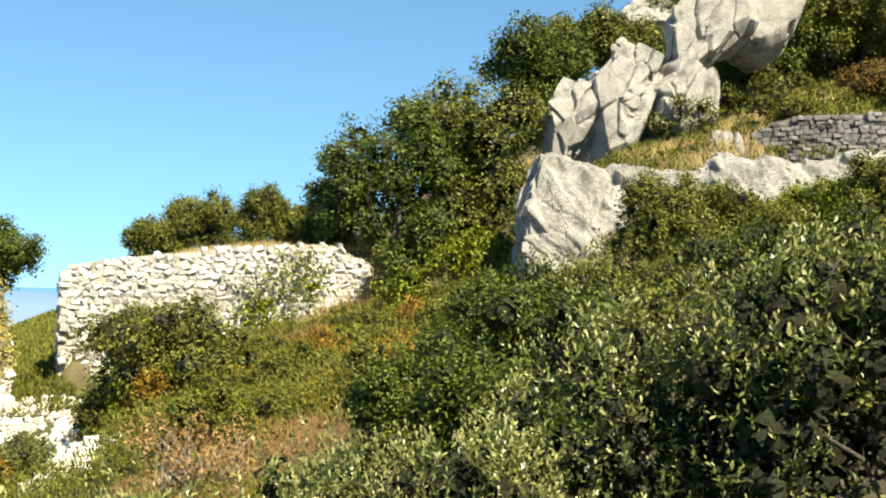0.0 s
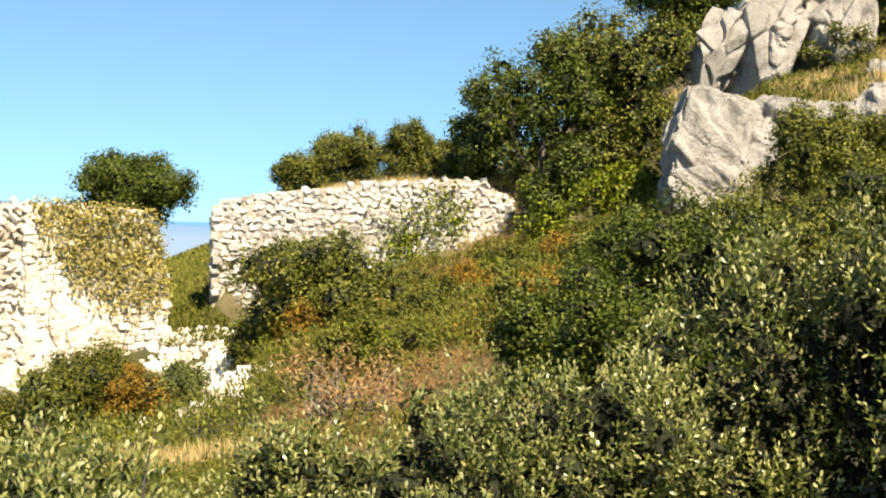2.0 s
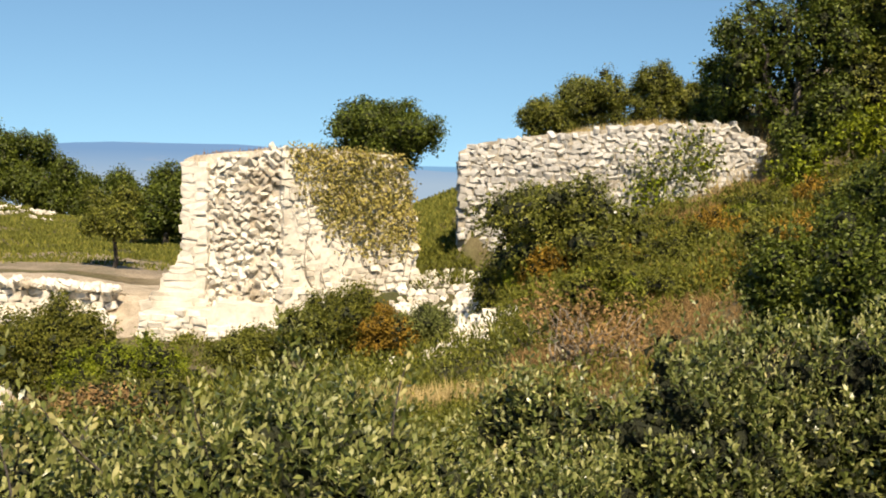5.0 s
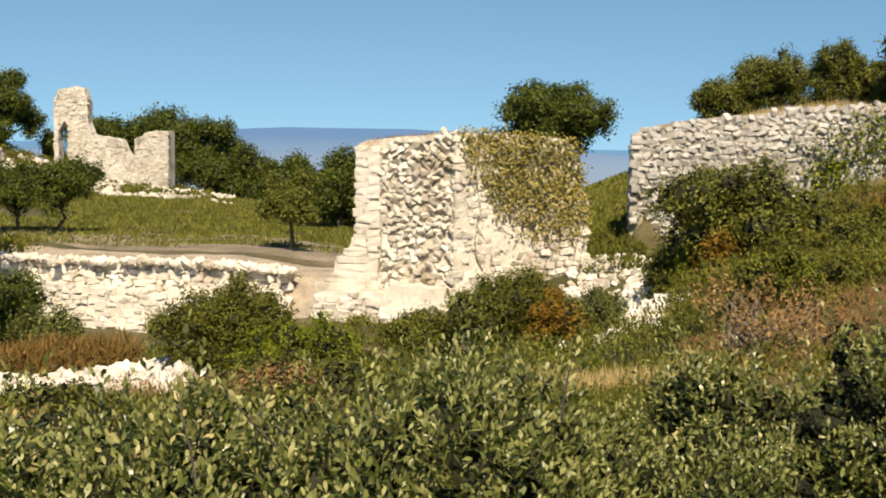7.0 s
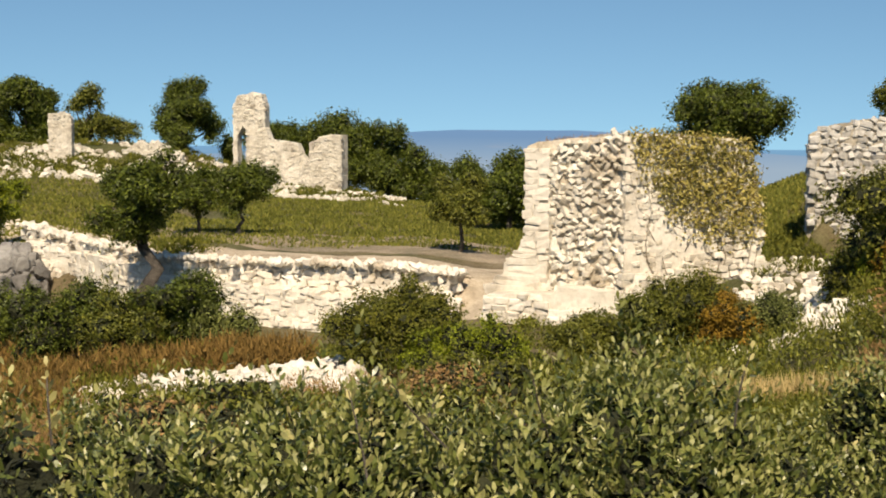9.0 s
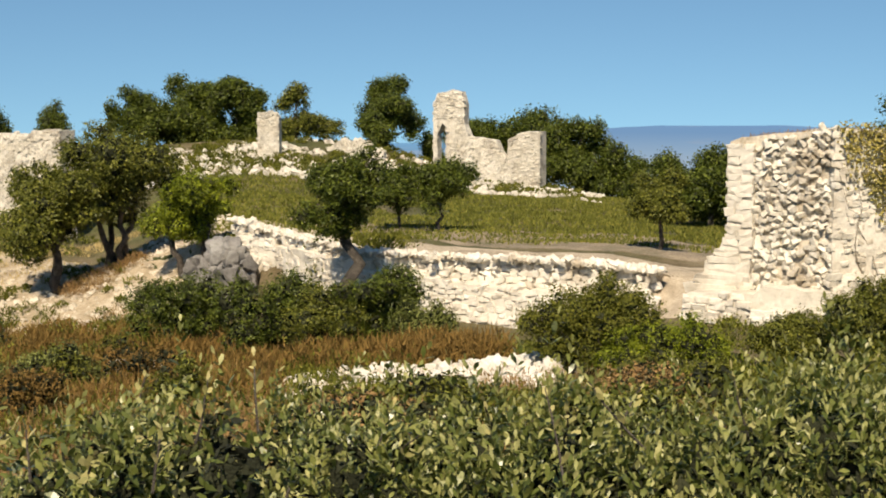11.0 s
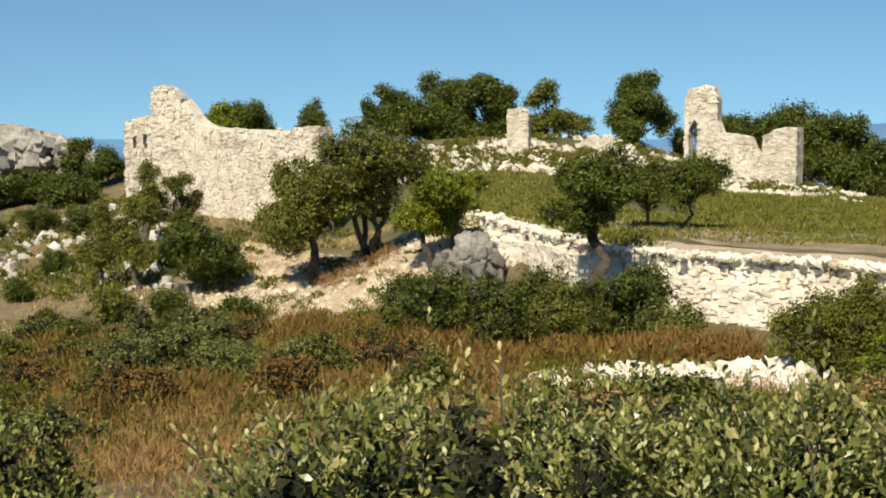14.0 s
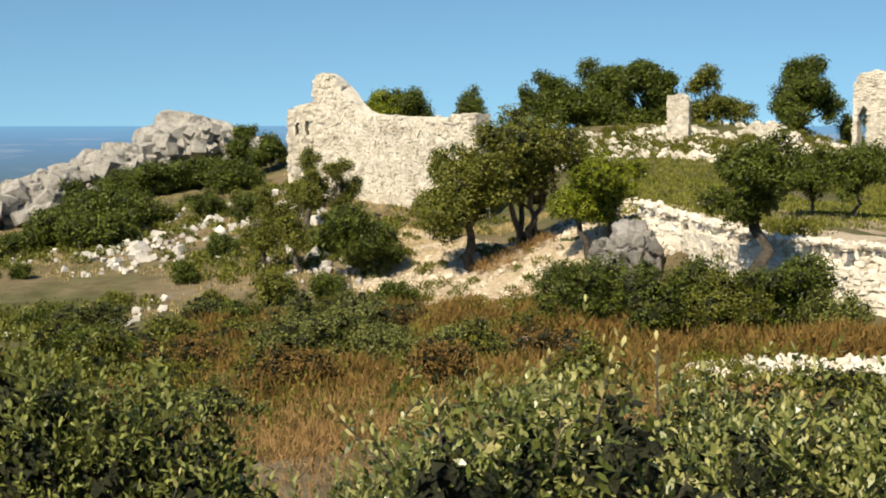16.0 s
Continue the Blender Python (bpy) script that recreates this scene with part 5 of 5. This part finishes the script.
shrub(63.9, 30, 2.6, 1.6, 224, M_GREY, "grey-green rounded bush on the heath", 0.09, 1.3, 8, top=-4.9)
shrub(10.8, 14, 1.9, 1.0, 257, M_BROWN, "dead pale twiggy bush", 0.06, 0.15, 6, twigs=70, twig_mat=M_TWIG)
shrub(12.6, 19, 1.9, 1.0, 258, M_MOSS, "half-dead bush with bleached twigs", 0.06, 0.3, 6, twigs=40, twig_mat=M_TWIG)
for k, (az, r, w, z) in enumerate([(-10.0, 29, 2.2, 2.8), (-12.6, 30, 2.4, 2.7), (-15.0, 30, 2.4, 2.2), (-17.2, 30, 2.2, 2.8), (-19, 29, 2.2, 3.3), (-22, 29, 2.6, 3.4)]):
    shrub(az, r, w * 1.2, 2, 230 + k, (M_OLIVE, M_OLIVE, M_MOSS, M_FRESH)[k % 4], "leafy green shrub at the foot of the crag", 0.1, 1.2, 8, group="shrubs below the crag", top=z)
for k, (az, r, w, z) in enumerate([(-4.6, 13.5, 2.5, .44), (-1.6, 14, 1.7, .25), (-7.6, 14, 2.0, .42), (1.6, 12.5, 1.4, -.55), (-2.6, 11, 1.7, -.45), (-10.5, 17, 2.6, .7), (-14.5, 17, 2.8, 1.0), (-19, 17, 3.0, 1.3)]):
    shrub(az, r, w, 2, 240 + k, (M_OAK, M_OAK, M_OLIVE)[k % 3], "dense green shrub on the near slope", 0.06, 1.3, 10, group="shrubs on the near slope", top=z, most=3600)

# vine over the oak's foot
shrub(-1.6, 36.3, 3.1, 2.0, 250, M_FRESH, "bright green climbing vine draped over the oak", 0.16, 0.9, 8, deep=1.0, at_z=0.2, name="climbing_vine", category="vine", top=2.0)
shrub(2.0, 35.6, 1.7, 2.2, 251, M_FRESH, "bright green climbing vine at the foot of the oak", 0.15, 0.7, 6, deep=1.0, at_z=-1.4, name="climbing_vine", category="vine")

rng = np.random.default_rng(78)
for k in range(44):
    az, r = rng.uniform(52, 85), rng.uniform(19, 46)
    shrub(az, r, rng.uniform(1.2, 3.0), rng.uniform(0.7, 1.5), 700 + k, (M_MOSS, M_OLIVE, M_RUST, M_GREY)[k % 4], "low rounded bush in the heath", 0.09, 1.0, 7, group="bushes in the heath", most=680)
for k in range(26):
    az, r = rng.uniform(-1, 15), rng.uniform(19, 34)
    shrub(az, r, rng.uniform(1.2, 2.2), rng.uniform(0.7, 1.2), 640 + k, (M_MOSS, M_OLIVE, M_ORANGE, M_FRESH, M_MOSS)[k % 5], "low bush in the scrub below the terrace wall", 0.085, 1.0, 7, group="bushes below the terrace wall", most=850)
for k in range(24):
    az, r = rng.uniform(-22, -9.5), rng.uniform(39.5, 54)
    shrub(az, r, rng.uniform(1.6, 2.8), rng.uniform(1.0, 1.8), 670 + k, (M_OLIVE, M_MOSS, M_RUST)[k % 3], "bush on the upper slope of the crag", 0.12, 1.0, 7, group="bushes on the upper slope", most=600)
for k in range(14):
    az, r = rng.uniform(22, 62), rng.uniform(6, 15)
    shrub(az, r, rng.uniform(0.9, 1.6), rng.uniform(0.5, 0.8), 690 + k, (M_MOSS, M_OLIVE, M_BROWN)[k % 3], "low bush on the slope under the viewpoint", 0.06, 1.0, 7, group="bushes under the viewpoint", most=500)

# ---- low growth and grass ----
rng = np.random.default_rng(77)
scrub("rusty_heath", np.concatenate([clustered(scatter(50, 72, 22, 47, 950, rng), rng, 0.16, -0.25, 3), scatter(40, 50, 28.5, 33.5, 120, rng)]), (0.4, 1.0), 0.24, 120, M_RUST, "rust-brown heath covering the hollow", 301, 0.12, 1.0)
scrub("brown_heath", clustered(scatter(50, 86, 7, 30, 900, rng), rng, 0.2, -0.15, 4), (0.3, 0.7), 0.24, 100, M_BROWN, "dry brown heath and twigs on the near slope", 302, 0.09, 1.0)
scrub("green_heath", clustered(scatter(44, 86, 12, 44, 1900, rng), rng, 0.16, 0.05, 9), (0.35, 0.85), 0.12, 90, M_MOSS, "yellow-green low scrub", 303, 0.35)
scrub("dark_heath", clustered(scatter(54, 86, 16, 46, 1300, rng), rng, 0.2, 0.0, 12), (0.4, 0.9), 0.11, 110, M_OLIVE, "low dark green scrub in the heath", 312, 0.45)
scrub("yellow_scrub", np.concatenate([clustered(scatter(-4, 9, 19, 37, 640, rng), rng, 0.2, -0.15, 5), clustered(scatter(9, 14.5, 19, 37, 420, rng), rng, 0.2, -0.2, 5)]), (0.35, 0.85), 0.10, 110, M_MOSS, "yellow-green bushy scrub below the walls", 304, 0.45)
scrub("orange_scrub", clustered(scatter(0, 13, 17, 34, 600, rng), rng, 0.3, 0.0, 14), (0.35, 0.75), 0.09, 110, M_ORANGE, "orange-brown bushy scrub below the walls", 313, 0.45)
scrub("green_scrub", np.concatenate([clustered(scatter(-22, 10, 19, 33, 560, rng), rng, 0.2, 0.02, 6), scatter(10, 22, 18.6, 24, 90, rng), scatter(22, 33, 8, 24, 190, rng)]), (0.35, 0.8), 0.09, 110, M_OLIVE, "low olive-green scrub", 305, 0.45)
scrub("dry_scrub", np.concatenate([clustered(scatter(0, 14, 18, 36, 700, rng), rng, 0.25, 0.1, 7), scatter(24, 50, 8, 24, 200, rng)]), (0.25, 0.55), 0.12, 70, M_BROWN, "dead brown twiggy scrub", 306, 0.12)
blades("straw", clustered(scatter(12, 21, 12, 15, 9000, rng), rng, 0.3, -0.25, 8), 0.36, M_STRAW, "patch of tall dry straw-coloured grass", 307)
blades("wall_top_grass", scatter(3, 17.2, 38.9, 41.5, 8000, rng), 0.38, M_STRAW, "dry grass along the top of the terrace wall", 308, 0.07)
blades("field_grass", clustered(scatter(28, 53, 46, 84, 68000, rng), rng, 0.06, -0.3, 9), 0.18, M_GRASS, "short green grass of the field", 309, 0.5)
blades("gap_grass", scatter(16, 21, 38, 62, 14000, rng), 0.2, M_GRASS, "short grass between the tower stump and the wall", 314, 0.5)
scrub("knoll_scrub", clustered(scatter(36, 60, 78, 94, 700, rng), rng, 0.2, -0.1, 22), (0.25, 0.6), 0.16, 70, M_MOSS, "low yellow-green scrub among the stones of the knoll", 316, 0.4)
scrub("castle_scrub", np.concatenate([clustered(scatter(65, 84, 44, 84, 1100, rng), rng, 0.15, 0.05, 23), clustered(scatter(58, 65, 62, 84, 200, rng), rng, 0.15, 0.1, 23)]), (0.3, 0.7), 0.15, 80, M_OLIVE, "low dark scrub on the rocky slope", 317, 0.4)
scrub("hollow_scrub", clustered(scatter(24, 50, 10, 19, 420, rng), rng, 0.3, -0.2, 24), (0.2, 0.5), 0.08, 100, M_MOSS, "low yellow-green scrub in the hollow", 320, 0.4)
scrub("hollow_green", np.concatenate([scatter(24, 52, 8, 18, 150, rng), clustered(scatter(24, 52, 29, 34, 240, rng), rng, 0.3, 0.1, 25)]), (0.25, 0.55), 0.08, 110, M_OLIVE, "low green scrub in the hollow", 321, 0.45)
scrub("bank_scrub", clustered(scatter(38, 50, 22, 26, 200, rng), rng, 0.5, 0.1, 34), (0.15, 0.4), 0.1, 80, M_BROWN, "dry brown growth among the loose rubble", 323, 0.2)
scrub("near_scrub", scatter(11, 23, 6.2, 11.5, 260, rng), (0.12, 0.3), 0.06, 80, M_OLIVE, "low green growth at the edge of the dry grass", 324, 0.45)
scrub("wall_foot_scrub", scatter(1, 13, 33, 37.6, 170, rng), (0.25, 0.6), 0.1, 110, M_MOSS, "yellow-green scrub at the foot of the terrace wall", 318, 0.4)
scrub("wall_foot_heath", scatter(3, 10, 33, 38, 120, rng), (0.25, 0.5), 0.11, 90, M_BROWN, "dry brown growth at the foot of the terrace wall", 319, 0.14)
blades("ledge_grass", clustered(scatter(-22, -3.5, 35.6, 48, 18000, rng), rng, 0.4, -0.1, 41), 0.36, M_STRAW, "dry grass on the ledges of the crag", 310, 0.12)
scrub("ledge_scrub", clustered(scatter(-22, -5, 36, 56, 1000, rng), rng, 0.3, -0.1, 15), (0.25, 0.65), 0.12, 90, M_MOSS, "green scrub on the ledges of the crag", 315, 0.4)
blades("crag_grass", scatter(-14, -4.5, 35.5, 42, 5000, rng), 0.34, M_STRAW, "tufts of dry grass on the middle ledge of the crag", 325, 0.12)
scrub("crag_scrub", scatter(-16, -5, 35.5, 41, 130, rng), (0.2, 0.5), 0.11, 90, M_MOSS, "green tufts on the middle ledge of the crag", 326, 0.35)
scrub("gap_scrub", scatter(16.4, 19.5, 35, 41, 60, rng), (0.2, 0.45), 0.11, 90, M_MOSS, "green tufts between the tower stump and the wall", 327, 0.35)
blades("slope_grass", clustered(scatter(60, 84, 44, 88, 24000, rng), rng, 0.2, -0.1, 10), 0.18, M_STRAW, "thin dry grass on the rocky slope", 311, 0.3)

blades("spoil_grass", clustered(scatter(53, 65, 46, 66, 16000, rng), rng, 0.3, 0.05, 51), 0.22, M_STRAW, "sparse dry grass on the stony slope", 328, 0.2)
scrub("spoil_scrub", clustered(scatter(56, 65, 46, 62, 150, rng), rng, 0.3, 0.1, 52), (0.2, 0.5), 0.12, 80, M_MOSS, "low green tufts on the stony slope", 329, 0.4)
scrub("shade_scrub", scatter(55.8, 59.2, 52.5, 55, 40, rng), (0.3, 0.7), 0.13, 90, M_BROWN, "dead brown growth under the spreading oak", 330, 0.15)

scrub("near_dry", scatter(-1, 14, 8.5, 19, 300, rng), (0.12, 0.4), 0.16, 90, M_BROWN, "dry brown twigs and stalks on the near slope", 331, 0.08)
scrub("near_green", clustered(scatter(-1, 22, 8, 19, 420, rng), rng, 0.5, 0.0, 53), (0.15, 0.4), 0.12, 110, M_MOSS, "low yellow-green growth on the near slope", 332, 0.4)

ta, tb, tc = np.array(pol(28.3, 35.1, -0.2)), np.array(pol(24.9, 34.2, 0.0)), np.array(pol(20.2, 36.0, -0.15))
tf = rng.uniform(0, 1, 1500)[:, None]
tg = np.concatenate([ta + (tb - ta) * tf[:500], tb + (tc - tb) * tf[500:]]) + rng.normal(size=(1500, 3)) * [0.2, 0.2, 0.02] + [0, 0, 0.12]
blades("tower_top_grass", tg, 0.2, M_BROWN, "dry brown grass along the top of the tower stump", 322, 0.12)

# ---- loose stone ----
bank = clustered(scatter(36.8, 49.5, 22.4, 28.2, 1900, rng), rng, 0.5, -0.35, 33)
bank[:, 2] += 0.36 * np.clip(1 - ((np.hypot(bank[:, 0], bank[:, 1]) - 26.2) / 2.4) ** 2, 0, 1) * (0.75 + 0.35 * fbm(bank[:, 0], bank[:, 1], 0.5, 31)) * np.sqrt(rng.uniform(0, 1, len(bank)))
rubble("rubble_bank", bank, (0.1, 0.26), M_WHITE, "bank of loose white limestone rubble", 401, parts=300)
rubble("tower_rubble", scatter(14, 20, 23.5, 37, 750, rng), (0.08, 0.3), M_WHITE, "white rubble fallen beside the tower stump", 402, parts=300)
rubble("knoll_stones", clustered(scatter(35, 59, 76, 93, 3600, rng), rng, 0.25, -0.25, 21), (0.1, 0.42), M_FAR, "scattered fallen stones over the knoll", 403)
rubble("slope_stones", clustered(scatter(64, 82, 46, 84, 800, rng), rng, 0.15, 0.1, 16), (0.12, 0.42), M_WALL, "loose stones on the rocky slope", 404)
rubble("slope_boulders", clustered(scatter(65, 77, 58, 84, 420, rng), rng, 0.2, 0.1, 17), (0.2, 0.65), M_WALL, "limestone boulders on the rocky slope", 405)
rubble("spoil_stones", scatter(52, 65, 44, 60, 1500, rng), (0.06, 0.24), M_SPOIL, "stones washed down the pale slope", 406)

boulder = put("boulder", rock_mesh("boulder", (0.75, 0.55, 0.5), 91, 9, 5, 0.05), M_SPOIL)
boulder.matrix_world = Matrix.Translation(pol(56.3, 31, ground(*pol(56.3, 31).xy) + 0.3)) @ Matrix.Rotation(0.9, 4, "Z")
tagged(boulder, "pale weathered rock half buried in the heath", "boulder")

# ---- the near bushes round the viewpoint ----
NEAR = [  # bearing, distance, width, height of the top below the eye
    (84, 4.8, 1.5, -.8), (79.5, 4.8, 1.0, -.85), (76, 4.6, 0.9, -.85), (72.8, 4.4, 0.7, -.95), (68.5, 3.7, 0.9, -1.0), (64.5, 3.5, 0.8, -.98), (61.2, 3.4, 0.6, -.82),
    (58, 3.2, 0.75, -.64), (54.6, 3.3, 0.7, -.62), (51.4, 3.1, 0.7, -.6), (48.2, 3.3, 0.7, -.66), (44.5, 3.5, 0.8, -.78), (40.8, 3.4, 0.8, -.76), (37.4, 3.6, 0.8, -.72),
    (34, 3.4, 0.8, -.68), (30.6, 3.6, 0.8, -.72), (27, 3.4, 0.75, -.68), (24, 3.8, 0.75, -.64), (21.4, 4.0, 0.75, -.66), (17.6, 4.4, 0.9, -1.1), (13.6, 4.6, 1.0, -1.1),
    (9.6, 5.4, 1.2, -.8), (5.5, 5.6, 1.2, -.78), (1.5, 6.0, 1.3, -.62), (-2.8, 6.0, 1.3, -.95), (-7, 6.4, 1.2, -.62), (-10.8, 6.6, 1.5, .0), (-14.4, 6.2, 1.5, .15), (-18, 6.0, 1.5, .35), (-22, 6.0, 1.6, .5)]
for k, (az, r, w, z) in enumerate(NEAR):
    shrub(az, r, w * 1.4, 1, 500 + k, M_NEAR if az < 72 else M_GREY, "leathery-leaved evergreen bush close to the viewpoint" if az < 72 else "greyish small-leaved evergreen bush close to the viewpoint",
          0.043 if 0 < az < 72 else 0.052, 1.0, 8, deep=1.2, near=True, group="bushes round the viewpoint", top=z - 0.03, shoots=(k * 7) % 5 if az < 72 else 0)
for k, (az, z) in enumerate([(18, -1.35), (22.5, -1.15), (27, -1.1), (31.5, -1.12), (36, -1.15), (40.5, -1.2), (45, -1.2), (49.5, -1.12), (54, -1.1), (58.5, -1.15)]):
    shrub(az, 5.2, 1.15, 1, 540 + k, M_NEAR, "leathery-leaved evergreen bush close to the viewpoint", 0.044, 0.8, 8, deep=1.2, near=True, group="bushes round the viewpoint", top=z)
